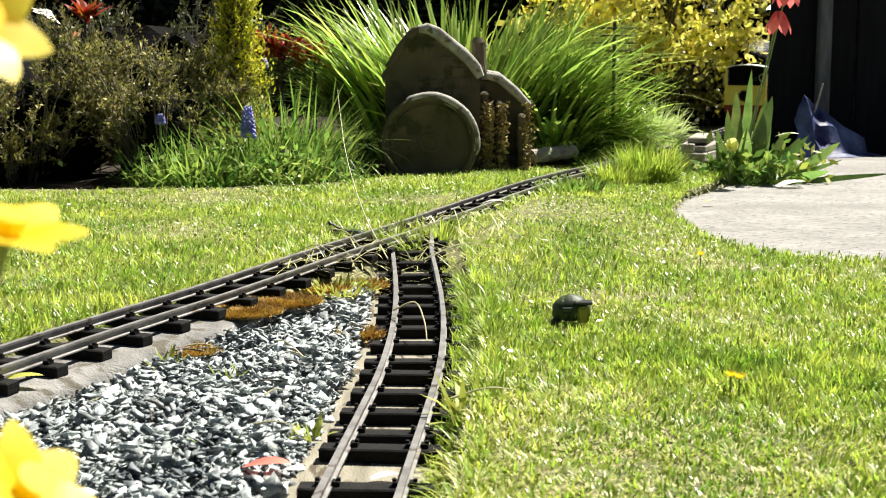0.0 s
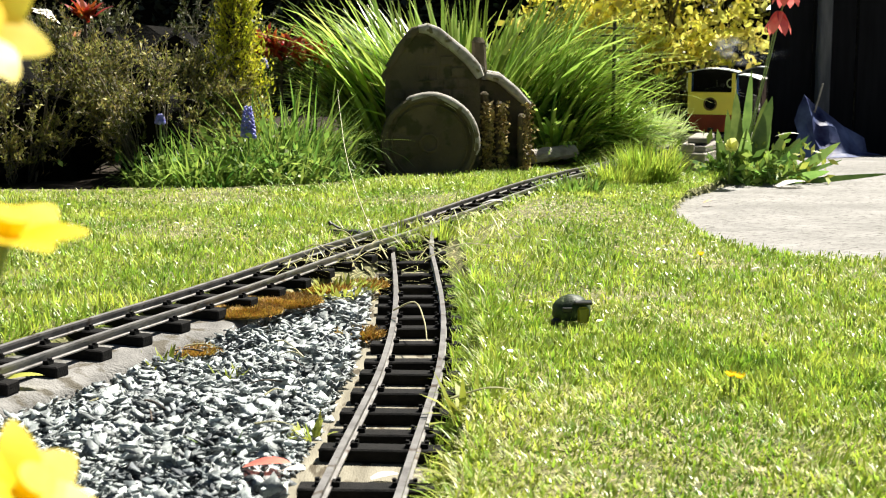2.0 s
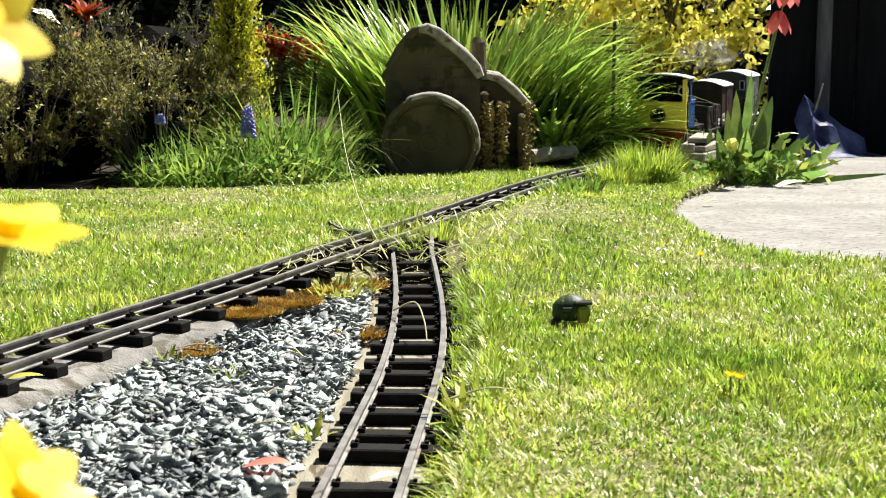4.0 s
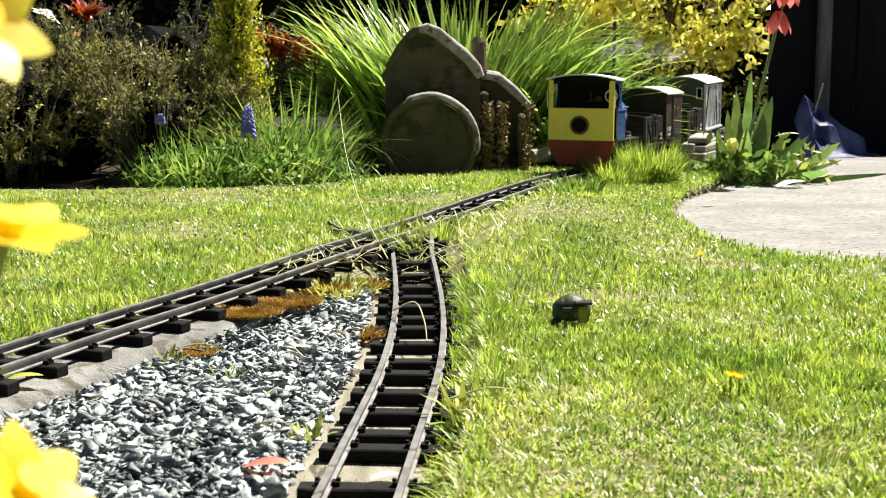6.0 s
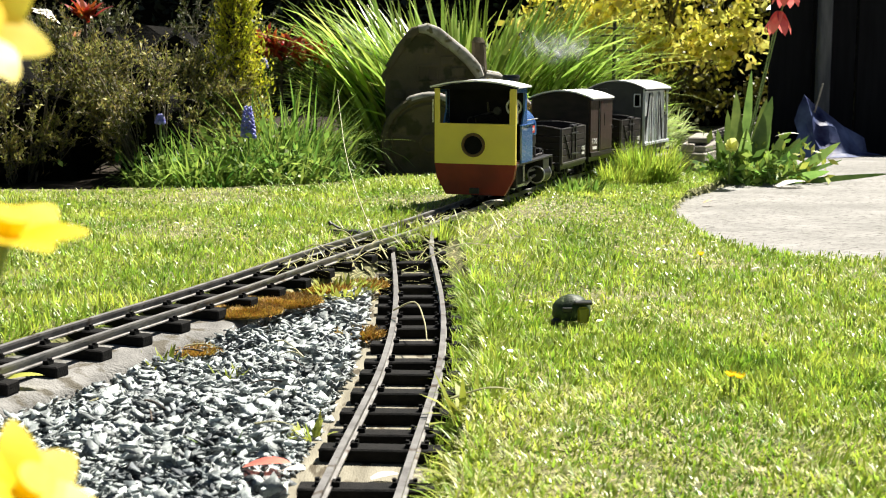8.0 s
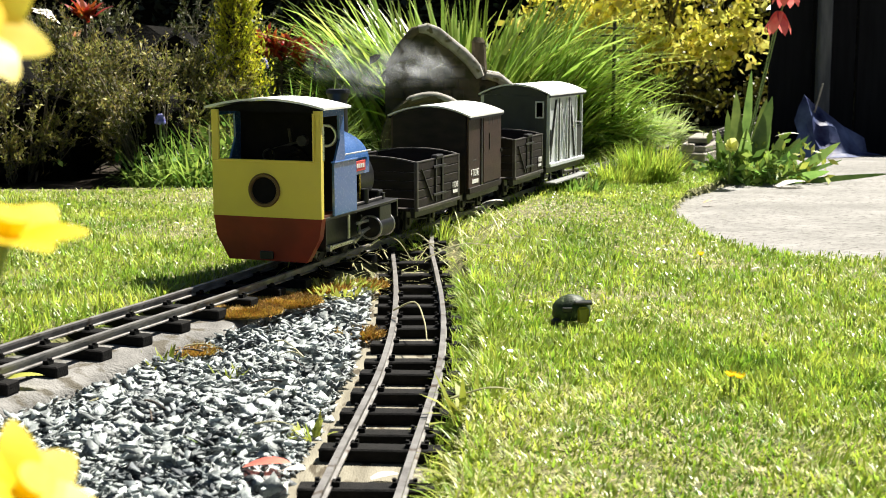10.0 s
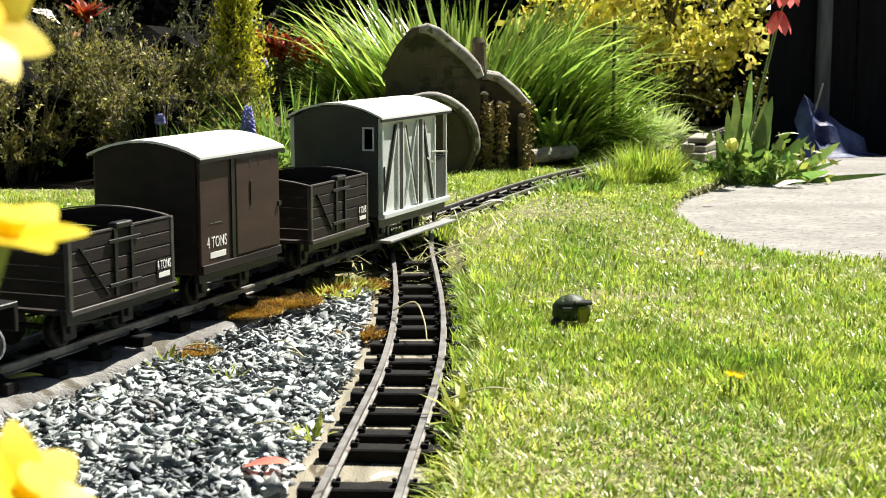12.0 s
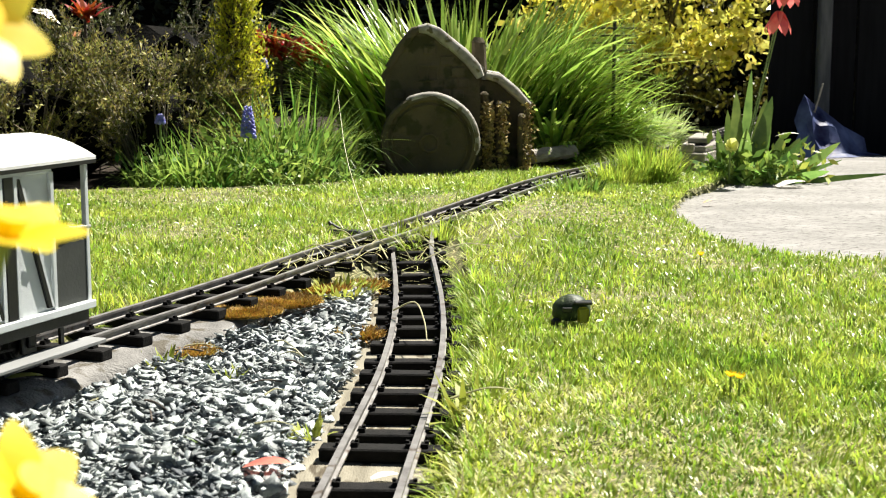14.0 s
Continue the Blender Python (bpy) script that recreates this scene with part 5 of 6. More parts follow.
def leaf_clump():
    c = thing("strap_leaf_clump", "large arching clump of bright green strap leaves", "plant", at=pose(.04, 3.02, -.03))
    kinds = [strap_leaf_mesh(.38, .015, .05, 1.15), strap_leaf_mesh(.42, .017, .12, 1.55), strap_leaf_mesh(.42, .016, .28, 1.55), strap_leaf_mesh(.37, .015, .48, 1.35),
             strap_leaf_mesh(.45, .0155, .18, 1.4), strap_leaf_mesh(.34, .014, .08, .7)]
    for i in range(300):
        a = rnd.uniform(-25, 205)  # leans up, aside and back, clear of the ornament
        r = rnd.random() ** .5
        x, y = .19 * r * math.cos(radians(a)), .11 * r * math.sin(radians(a))
        ob = new("leaf", rnd.choice(kinds))
        ob.parent = c
        ob.matrix_basis = pose(x, y, 0, rnd.uniform(-9, 9), rnd.uniform(-8, 20) * (.4 + r), a + rnd.uniform(-30, 30)) @ Matrix.Diagonal((1, rnd.uniform(.8, 1.25), rnd.uniform(.85, 1.25), 1))
    n = 1500
    a = RNG.uniform(-.35, math.pi + .35, n)
    r = np.sqrt(RNG.random(n))
    base = np.stack([.21 * r * np.cos(a), .13 * r * np.sin(a), np.zeros(n)], 1)
    V, Q, T = ribbon_arrays(base, a + RNG.normal(0, .3, n), RNG.uniform(.20, .44, n), RNG.uniform(.007, .012, n), RNG.uniform(.02, .60, n), RNG.uniform(.3, 1.4, n), 6)
    tagged(mesh_fast("inner_growth", V, Q, T, M_CLUMP, c), kind="stuff")
    d = thing("strap_leaf_clump", "lower arching clump of green strap leaves by the line", "plant", at=pose(.27, 3.16, -.04))
    short = [strap_leaf_mesh(.24, .013, .45, 1.2), strap_leaf_mesh(.26, .013, .60, 1.1), strap_leaf_mesh(.21, .012, .75, 1.0), strap_leaf_mesh(.27, .012, .25, 1.1)]
    for i in range(230):
        a = rnd.uniform(-115, 45) if i % 3 else rnd.uniform(-70, 210)
        r = rnd.random() ** .5
        ob = new("leaf", rnd.choice(short))
        ob.parent = d
        ob.matrix_basis = pose(.10 * r * math.cos(radians(a)), .08 * r * math.sin(radians(a)), 0, rnd.uniform(-9, 9), rnd.uniform(-4, 18) * (.4 + r), a + rnd.uniform(-40, 40)) @ Matrix.Diagonal((1, rnd.uniform(.8, 1.25), rnd.uniform(.8, 1.12), 1))

    n = 420
    a = RNG.uniform(0, 2 * math.pi, n)
    r = np.sqrt(RNG.random(n))
    base = np.stack([.13 * r * np.cos(a), .10 * r * np.sin(a), np.zeros(n)], 1)
    V, Q, T = ribbon_arrays(base, a + RNG.normal(0, .7, n), RNG.uniform(.12, .28, n), RNG.uniform(.006, .011, n), RNG.uniform(.05, .8, n), RNG.uniform(.4, 1.7, n), 6)
    tagged(mesh_fast("inner_growth", V, Q, T, M_CLUMP, d), kind="stuff")
    h = thing("strap_leaf_clump", "short arching clump of green strap leaves beside the ornament", "plant", at=pose(.225, 3.0, -.04))
    for i in range(200):
        a = rnd.uniform(-100, 70)
        r = rnd.random() ** .5
        ob = new("leaf", rnd.choice(short))
        ob.parent = h
        ob.matrix_basis = pose(.07 * r * math.cos(radians(a)), .05 * r * math.sin(radians(a)), 0, rnd.uniform(-9, 9), rnd.uniform(-6, 14) * (.4 + r), a + rnd.uniform(-40, 40)) @ Matrix.Diagonal((.6, rnd.uniform(.7, 1.0), rnd.uniform(.65, .95), 1))
    g = thing("strap_leaf_clump", "small arching clump of green strap leaves behind the line", "plant", at=pose(.36, 3.52, -.05))
    for i in range(120):
        a = rnd.uniform(0, 360)
        r = rnd.random() ** .5
        ob = new("leaf", rnd.choice(short))
        ob.parent = g
        ob.matrix_basis = pose(.07 * r * math.cos(radians(a)), .06 * r * math.sin(radians(a)), 0, rnd.uniform(-9, 9), rnd.uniform(0, 18) * (.4 + r), a + rnd.uniform(-40, 40)) @ Matrix.Diagonal((.75, rnd.uniform(.7, 1.0), rnd.uniform(.65, .85), 1))


leaf_clump()


def bed_plants():
    # grassy leaves of spring bulbs in front of the heather
    for cx, cy, n, s, l in ((-.40, 2.40, 330, .085, (.05, .12)), (-.27, 2.44, 360, .085, (.05, .13)), (-.48, 2.42, 200, .06, (.04, .10)), (-.235, 2.60, 260, .07, (.06, .16)),
                            (-.33, 2.56, 300, .10, (.08, .17)), (-.19, 2.46, 160, .05, (.03, .08)), (-.30, 2.62, 420, .10, (.10, .22)), (-.27, 2.50, 200, .06, (.05, .12)), (-.42, 2.50, 240, .07, (.06, .14)), (.50, 3.72, 260, .09, (.05, .11))):
        tuft("bulb_foliage", "fine green bulb leaves in the flower bed", cx, cy, -.03, n, s, l, (.0025, .006), M_BED, .5, 1.3, k=6)
    for cx, cy, n in ((-.36, 2.38, 420), (-.45, 2.40, 300), (-.25, 2.40, 300), (-.31, 2.46, 500), (-.27, 2.55, 400), (-.42, 2.46, 400), (.47, 3.62, 500), (.40, 3.42, 300)):
        pts = np.stack([cx + RNG.normal(0, .045, n), cy + RNG.normal(0, .03, n), -.03 + np.abs(RNG.normal(0, .035, n))], 1)
        V, Q, T = leaflet_arrays(pts, .016, .55, .4)
        tagged(mesh_fast("ground_cover", V, Q, T, M_BED), "low leafy green ground cover in the bed", "plant", kind="stuff")


bed_plants()
for hx, hy, hz in ((.42, 3.30, -.03), (.47, 3.42, -.02), (.40, 3.18, -.03), (.52, 3.50, -.02)):
    tuft("pale_leaved_plant", "low arching plant with pale green leaves by the deck", hx, hy, hz, 220, .06, (.05, .12), (.005, .010), M_PALELEAF, .8, 1.0, k=5)


def hyacinth(x, y, z, h, r, label):
    p = thing("grape_hyacinth", label, "flower", "blue bed flowers", at=pose(x, y, -.03))
    part("stem", rod((0, 0, 0), (0, 0, z + .03), .0022, .0018, 6), M_STEM, p)
    b = bmesh.new()
    for i in range(70):
        t = i / 70
        a = i * 2.4
        q = r * (1 - .55 * t**2)
        m = pose(q * math.cos(a), q * math.sin(a), z + .03 + h * t)
        bmesh.ops.create_icosphere(b, subdivisions=1, radius=.0042 * (1 - .4 * t), matrix=m)
    part("flower_spike", b, M_BLUEFL, p, "dense spike of blue florets")


hyacinth(-.333, 2.42, .064, .052, .0105, "grape hyacinth with a tall blue flower spike")
hyacinth(-.483, 2.42, .088, .014, .006, "small blue flower head on a thin stem")
hyacinth(-.352, 2.80, .175, .016, .006, "small pale blue flower on a thin stem")


def red_foliage(x, y, z, n, s, label):
    p = thing("red_leaved_plant", label, "plant", at=pose(x, y, -.03))
    part("stem", rod((0, 0, 0), (0, 0, z), .004, .003, 6), M_BARK, p)
    a = RNG.uniform(0, 2 * math.pi, n)
    base = np.stack([RNG.normal(0, s * .4, n), RNG.normal(0, s * .3, n), z + RNG.normal(0, s * .15, n)], 1)
    V, Q, T = ribbon_arrays(base, a, RNG.uniform(.025, .055, n), RNG.uniform(.007, .013, n), RNG.uniform(.1, 1.0, n), RNG.uniform(.2, 1.1, n), 4)
    mesh_fast("leaves", V, Q, T, M_REDLEAF, p)


red_foliage(-.335, 2.95, .235, 130, .07, "shrub with clusters of red young leaves")
red_foliage(-.27, 3.0, .215, 60, .05, "low sprays of red young leaves")
red_foliage(-.68, 2.72, .30, 36, .02, "spray of red young leaves above the heather")


def cup_flower(name, label, x, y, z, petals, length, width, material, tilt, stem_to, stem_r=.0022, lean=(0, 0), bend=-.6):
    p = thing(name, label, "flower", at=pose(x, y, z))
    part("stem", rod((stem_to[0] - x, stem_to[1] - y, stem_to[2] - z), (0, 0, 0), stem_r, stem_r * .8, 7), M_STEM, p)
    V, Q, T = ribbon_arrays(np.zeros((1, 3)), [0.0], [length], [width], [tilt], [bend], 6, belly=.75)
    me = bpy.data.meshes.new("petal")
    me.from_pydata(V.tolist(), [], [tuple(q) for q in Q.tolist()] + [tuple(t) for t in T.tolist()])
    me.materials.append(material)
    for i in range(petals):
        ob = new("petal", me)
        ob.parent = p
        ob.matrix_basis = pose(0, 0, 0, lean[0], lean[1], 0) @ pose(0, 0, 0, rnd.uniform(-6, 6), rnd.uniform(-8, 8), 360 * i / petals + rnd.uniform(-8, 8))
    return p


cup_flower("pale_flower", "white nodding bulb flower on a tall stem", -.765, 2.78, .285, 6, .036, .022, M_PALEPETAL, 2.3, (-.755, 2.8, -.03), lean=(0, 30))
cup_flower("apricot_flower", "apricot flower above the heather", -.725, 2.80, .232, 6, .024, .014, M_APRICOT, 1.2, (-.72, 2.82, -.03))
cup_flower("tulip", "coral red tulip head on a slanting stem", .652, 2.78, .283, 6, .054, .024, M_TULIP, 2.25, (.590, 2.82, -.05), .0019, bend=.75)
cup_flower("tulip", "coral red tulip flower behind the tulip head", .672, 2.80, .332, 6, .050, .024, M_TULIP, 2.15, (.596, 2.83, -.05), .0019, bend=.8)


def tulip_leaves():
    p = thing("tulip_leaf_clump", "broad tulip and bulb leaves at the paving's edge", "plant", at=pose(.598, 2.82, -.055))
    # place, lean along the bed, turn, length, width, tilt, bend
    rows = [(.000, .0, 3, 70, .225, .020, .02, .05), (.010, -.01, 17, 105, .180, .036, .04, .12), (-.012, -.012, -2, 80, .185, .026, .02, .10), (.020, .0, 9, 85, .170, .034, .03, .08), (-.032, -.01, -14, 60, .110, .022, .04, .2),
            (-.004, -.03, 4, 250, .115, .030, .08, .3), (.035, -.02, 30, 110, .110, .032, .10, .25), (.075, -.02, 56, 95, .145, .024, .05, .10), (.025, -.03, 25, 280, .085, .026, .3, .8),
            (.055, -.04, 84, 75, .24, .012, .03, .1), (.04, -.035, 76, 100, .17, .012, .1, .2), (-.04, .0, -35, 120, .085, .018, .2, .8), (.025, .02, 14, 75, .135, .030, .10, .2),
            (.090, .0, 40, 110, .075, .028, .3, .8), (.060, .01, 34, 80, .115, .026, .1, .4), (-.020, .02, -2, 95, .145, .022, .03, .1), (.010, -.04, 15, 290, .075, .022, .5, .9), (-.045, -.02, -45, 250, .075, .016, .3, .8),
            (.070, -.035, 66, 280, .10, .020, .2, .5), (.048, .0, 45, 100, .13, .022, .06, .2)]
    for x, y, lean, a, l, w, t, bd in rows:
        V, Q, T = ribbon_arrays(np.zeros((1, 3)), [0.0], [l], [w], [t], [bd], 8, belly=.7)
        me = bpy.data.meshes.new("leaf")
        me.from_pydata(V.tolist(), [], [tuple(q) for q in Q.tolist()] + [tuple(q) for q in T.tolist()])
        me.materials.append(M_IRIS)
        ob = new("leaf", me)
        ob.parent = p
        ob.matrix_basis = pose(x, y, 0, 0, lean, 0) @ pose(0, 0, 0, 0, 0, a)
    for cx, cy, n, m in ((.53, 2.78, 110, M_BED), (.62, 2.76, 110, M_BED), (.66, 2.80, 130, M_BED), (.57, 2.76, 120, M_BED), (.70, 2.80, 70, M_LIME)):
        pts = np.stack([cx + RNG.normal(0, .03, n), cy + RNG.normal(0, .02, n), -.05 + np.abs(RNG.normal(0, .028, n))], 1)
        V, Q, T = leaflet_arrays(pts, .026, .4, .4)
        tagged(mesh_fast("bulb_foliage", V, Q, T, m), "low tangled bulb leaves at the paving's edge", "plant", kind="stuff")


tulip_leaves()
cup_flower("primrose", "pale yellow primrose at the paving's edge", .553, 2.72, .022, 5, .024, .022, M_PRIMROSE, .9, (.556, 2.74, -.05), lean=(60, 0))


def fallen_petal(x, y, z, length, width, a, material, label, name="fallen_petal"):
    V, Q, T = ribbon_arrays(np.zeros((1, 3)), [0.0], [length], [width], [1.1], [.7], 6, belly=.75)
    me = bpy.data.meshes.new(name)
    me.from_pydata(V.tolist(), [], [tuple(q) for q in Q.tolist()] + [tuple(q) for q in T.tolist()])
    me.materials.append(material)
    ob = new(name, me)
    ob.matrix_basis = pose(x, y, z, 0, 0, a)
    tagged(ob, label, "petal")


fallen_petal(-.118, .812, -.0205, .030, .016, -12, M_TULIP, "fallen coral petal on the slate chippings")
fallen_petal(-.094, .806, -.0205, .016, .012, -30, M_PALEPETAL, "pale tip of a fallen petal on the chippings")
fallen_petal(-.044, .83, -.034, .018, .010, 10, M_PALEPETAL, "fallen cream petal on the siding board")
fallen_petal(.055, 1.955, .004, .032, .016, -10, M_PALEPETAL, "large fallen cream petal beside the line")
fallen_petal(-.318, .985, -.012, .034, .014, 5, M_LIME, "fallen yellowing leaf on a sleeper")
fallen_petal(.635, 2.68, -.048, .065, .04, 10, M_PALEPETAL, "large fallen white petal on the paving")
fallen_petal(.650, 2.76, .042, .045, .034, -20, M_PALEPETAL, "white petal caught on the bulb leaves")
fallen_petal(.43, 2.32, -.038, .03, .008, 30, M_APRICOT, "fallen coral petal at the paving's edge")
for i, (x, y) in enumerate(((.126, 1.134), (.235, 1.53), (.245, 1.525), (.27, 1.49), (.36, 1.36), (.285, 1.20), (.09, 1.22), (.40, 1.08), (.31, 1.40), (.15, 1.31), (.44, 1.30), (-.33, 1.75), (-.52, 1.95), (.05, 1.02), (.33, 1.0), (.12, 1.60), (.06, 1.45))):
    fallen_petal(x, y, .002, rnd.uniform(.005, .009), rnd.uniform(.003, .006), rnd.uniform(0, 360), M_PALEPETAL, "small fallen white petal in the lawn")
for x, y in ((.272, 1.475), (.20, .93), (.195, .935)):
    cup_flower("dandelion", "small orange-yellow lawn flower", x, y, .004, 9, .006, .003, M_PETAL, 1.1, (x, y, -.015), .0008)


# ---- golden shrub, dark hedge and board backdrops behind the line ----
def shrub():
    s = thing("golden_shrub", "golden variegated evergreen shrub behind the line", "shrub", at=pose(.66, 4.64, -.05))
    b = bmesh.new()
    limbs = []
    for i in range(16):
        a, t = rnd.uniform(0, 6.28), rnd.uniform(.2, 1)
        tip = Vector((.36 * t * math.cos(a), .2 * t * math.sin(a), rnd.uniform(.2, .55)))
        rod((0, 0, 0), tip * .5 + Vector((0, 0, .05)), .009, .006, 6, bm=b)
        rod(tip * .5 + Vector((0, 0, .05)), tip, .006, .002, 6, bm=b)
        limbs.append(tip)
    tagged(part("brushwood", b, M_BARK, s), kind="stuff")
    gold, green = [], []
    for i in range(210):
        a, t = rnd.uniform(0, 6.28), rnd.random() ** .5
        c = np.array((.42 * t * math.cos(a), .17 * t * math.sin(a), rnd.uniform(.03, .58)))
        outer = c[2] > .19 + .10 * noise.noise((c[0] * 6, c[1] * 6, 1)) and c[1] < .1
        pts = c + RNG.normal(0, 1, (34, 3)) * np.array([.036, .030, .020])
        (gold if outer and rnd.random() < .9 else green).append(pts)
    V, Q, T = leaflet_arrays(np.concatenate(gold), .033, .60, .2)
    tagged(mesh_fast("golden_leaves", V, Q, T, M_GOLD, s, ), kind="stuff")
    V, Q, T = leaflet_arrays(np.concatenate(green), .024, .55, .4)
    tagged(mesh_fast("green_leaves", V, Q, T, M_SHRUB, s), kind="stuff")


shrub()


def hedge():
    # Backdrop hedge: near-black core and leaves stand in for deep shade.
    h = thing("garden_hedge", "tall hedge backdrop, deep shade put into its near-black colour", "hedge", at=pose(0, 0, 0))
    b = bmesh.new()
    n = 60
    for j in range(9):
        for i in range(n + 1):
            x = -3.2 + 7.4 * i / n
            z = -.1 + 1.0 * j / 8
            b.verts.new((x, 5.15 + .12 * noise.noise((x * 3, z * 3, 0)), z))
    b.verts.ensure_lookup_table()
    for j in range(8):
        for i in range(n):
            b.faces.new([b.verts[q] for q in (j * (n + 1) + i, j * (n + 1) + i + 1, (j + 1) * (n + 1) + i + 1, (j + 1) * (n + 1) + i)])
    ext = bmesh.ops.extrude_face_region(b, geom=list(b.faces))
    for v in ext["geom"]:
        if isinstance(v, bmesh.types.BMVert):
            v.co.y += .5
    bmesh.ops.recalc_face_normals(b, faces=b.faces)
    part("inner_growth", b, M_SHADECORE, h)
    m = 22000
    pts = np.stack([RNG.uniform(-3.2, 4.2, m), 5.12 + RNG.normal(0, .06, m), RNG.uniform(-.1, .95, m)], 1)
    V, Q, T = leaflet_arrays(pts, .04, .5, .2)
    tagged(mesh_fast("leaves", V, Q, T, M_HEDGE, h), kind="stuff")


hedge()


def fence():
    # Added backdrop: near-black boards stand in for the deep shade here.
    f = thing("garden_fence", "near-black board backdrop added for deep shade, with a grey post", "fence", kind="structure")
    first = None
    k = 0
    x = .905
    while x < 4.2:
        if first is None:
            first = part("board", box(0, .118, 0, .016, -.16, .62, .003), M_DARKBOARD, f, at=pose(x, 3.95, 0))
        else:
            shared(first, f, pose(x, 3.95 + .004 * (k % 2), 0))
        x += .121
        k += 1
    part("rail", box(.905, 4.2, 3.975, 4.01, .40, .47), M_DARKBOARD, f)
    part("post", box(1.030, 1.064, 3.905, 3.945, -.16, .62, .004), M_POST, f, "slim weathered grey post")


M_POST = mat("weathered_grey_post", (0.06, 0.062, 0.07), (0.11, 0.112, 0.12), 30, 0.8, bump=0.3, stretch=(3, 3, .4))
fence()


# ---- ornament, timber and small fixtures ----
def ornament():
    o = thing("mill_ornament", "weathered cast stone watermill cottage ornament, mossy sides", "garden ornament")
    def soft(q):
        """The same closed outline with its corners cut."""
        out = []
        for i in range(len(q)):
            a, c = Vector(q[i]), Vector(q[(i + 1) % len(q)])
            out += [tuple(a * .8 + c * .2), tuple(a * .2 + c * .8)]
        return out
    def rough(name, b, parent=o, label="", amount=.0022, material=None):
        bmesh.ops.subdivide_edges(b, edges=[e for e in b.edges if e.calc_length() > .03], cuts=3, use_grid_fill=True)
        for v in b.verts:
            v.co += Vector((noise.noise(v.co * 30), noise.noise(v.co * 30 + Vector((9, 0, 0))), noise.noise(v.co * 30 + Vector((0, 9, 0))))) * amount
        return part(name, b, material or M_STONE, parent, label)
    wall = rough("gable_wall", slab(soft([(-.108, -.045), (-.110, .150), (-.098, .178), (-.056, .238), (-.030, .246), (.062, .172), (.070, .150), (.070, -.045)]), (2.68, 2.90), "y"))
    # Right-hand slopes get a paler stone for the sun on them.
    rough("roof", slab([(-.044, .242), (-.040, .252), (-.022, .254), (.078, .176), (.074, .160), (.062, .166), (-.026, .240)], (2.679, 2.91), "y"), label="stone roof slope, sunlight put into its pale colour", material=M_SUNSTONE)
    rough("roof", slab([(-.112, .150), (-.116, .160), (-.100, .186), (-.058, .248), (-.042, .253), (-.046, .243), (-.054, .238)], (2.679, 2.91), "y"))
    wing = rough("wing", slab([(.0705, -.045), (.0705, .150), (.105, .148), (.163, .098), (.160, -.045)], (2.74, 2.88), "y"))
    rough("roof", slab([(.074, .152), (.076, .168), (.110, .164), (.174, .106), (.166, .096), (.104, .149)], (2.738, 2.89), "y"), wing, "lower roof, sunlight put into its pale colour", material=M_SUNSTONE)
    # rounded verges of the two roofs, the sunlit right-hand ones painted paler
    for pts, y, r, owner, m in (([(-.104, .176), (-.078, .214), (-.054, .244), (-.038, .249)], 2.676, .0085, o, M_STONE),
                                ([(-.046, .247), (-.030, .249), (-.010, .240), (.006, .228), (.020, .216), (.036, .203), (.050, .190), (.062, .176), (.070, .158)], 2.674, .0105, o, M_SUNSTONE),
                                ([(.082, .160), (.108, .155), (.138, .129), (.166, .102)], 2.735, .0095, wing, M_SUNSTONE)):
        b = tube([(p[0], y, p[1]) for p in pts], r)
        rough("verge", b, owner, "rounded roof edge, sunlight put into its pale colour" if m is M_SUNSTONE else "", .0018, m)
    chimney = rod((.072, 2.76, .14), (.068, 2.76, .222), .017, .013, 9)
    rod((.068, 2.76, .222), (.068, 2.76, .232), .014, .008, 9, bm=chimney)
    rough("chimney", chimney)
    for x in (.078, .108, .150):
        rough("buttress", box(x - .007, x + .007, 2.690, 2.75, -.045, .130 - (x - .078) * .6, .004))
    frame = bmesh.new()
    for x0, x1, z0, z1 in ((-.048, -.008, .178, .182), (-.048, -.008, .150, .154), (-.048, -.044, .154, .178), (-.012, -.008, .154, .178), (-.030, -.026, .154, .178)):
        box(x0, x1, 2.674, 2.682, z0, z1, .001, bm=frame)
    part("window_frame", frame, M_STONE, wall)
    for j in range(12):
        z = -.03 + j * .021
        x = -.106 + (.012 if j % 2 else 0)
        while x < .05:
            w = rnd.uniform(.020, .034)
            if -.10 + max(z - .14, 0) * .65 < x and x + w < .066 - max(z - .155, 0) * 1.25 and not (-.062 < x + w / 2 < .006 and .130 < z < .185):
                rough("stone", box(x, x + w - .003, 2.6765, 2.684, z, z + .018, .002), wall, amount=.0012)
            x += w
    m = Matrix.Translation((-.025, 2.60, .040)) @ Matrix.Rotation(math.pi / 2, 4, "X")
    wheel = rough("mill_wheel", rod((-.025, 2.665, .040), (-.025, 2.602, .040), .086, .086, 48), label="round stone mill wheel", amount=.0012)
    part("rim", ring(.083, .0072, m, 48), M_STONE, wheel)
    # Pale arc painted where sun catches the wheel's upper right rim.
    crest = tube([(-.025 + .085 * math.cos(radians(q)), 2.602, .040 + .085 * math.sin(radians(q))) for q in range(-14, 122, 6)], .0088)
    rough("rim_crest", crest, wheel, "pale arc painted for the sunlit upper rim", .0012, M_SUNSTONE)
    part("groove", ring(.070, .0018, m, 40), M_STONE, wheel)
    part("hub", ring(.016, .003, m, 20), M_STONE, wheel)
    for k in range(8):
        q = Matrix.Translation((-.025, 2.6005, .040)) @ Matrix.Rotation(k * math.pi / 4 + .2, 4, "Y")
        c = box(.012, .070, -.0004, .0012, -.003, .003, .0004)
        bmesh.ops.transform(c, matrix=q, verts=c.verts)
        part("spoke", c, M_STONE, wheel)
    n = 1500
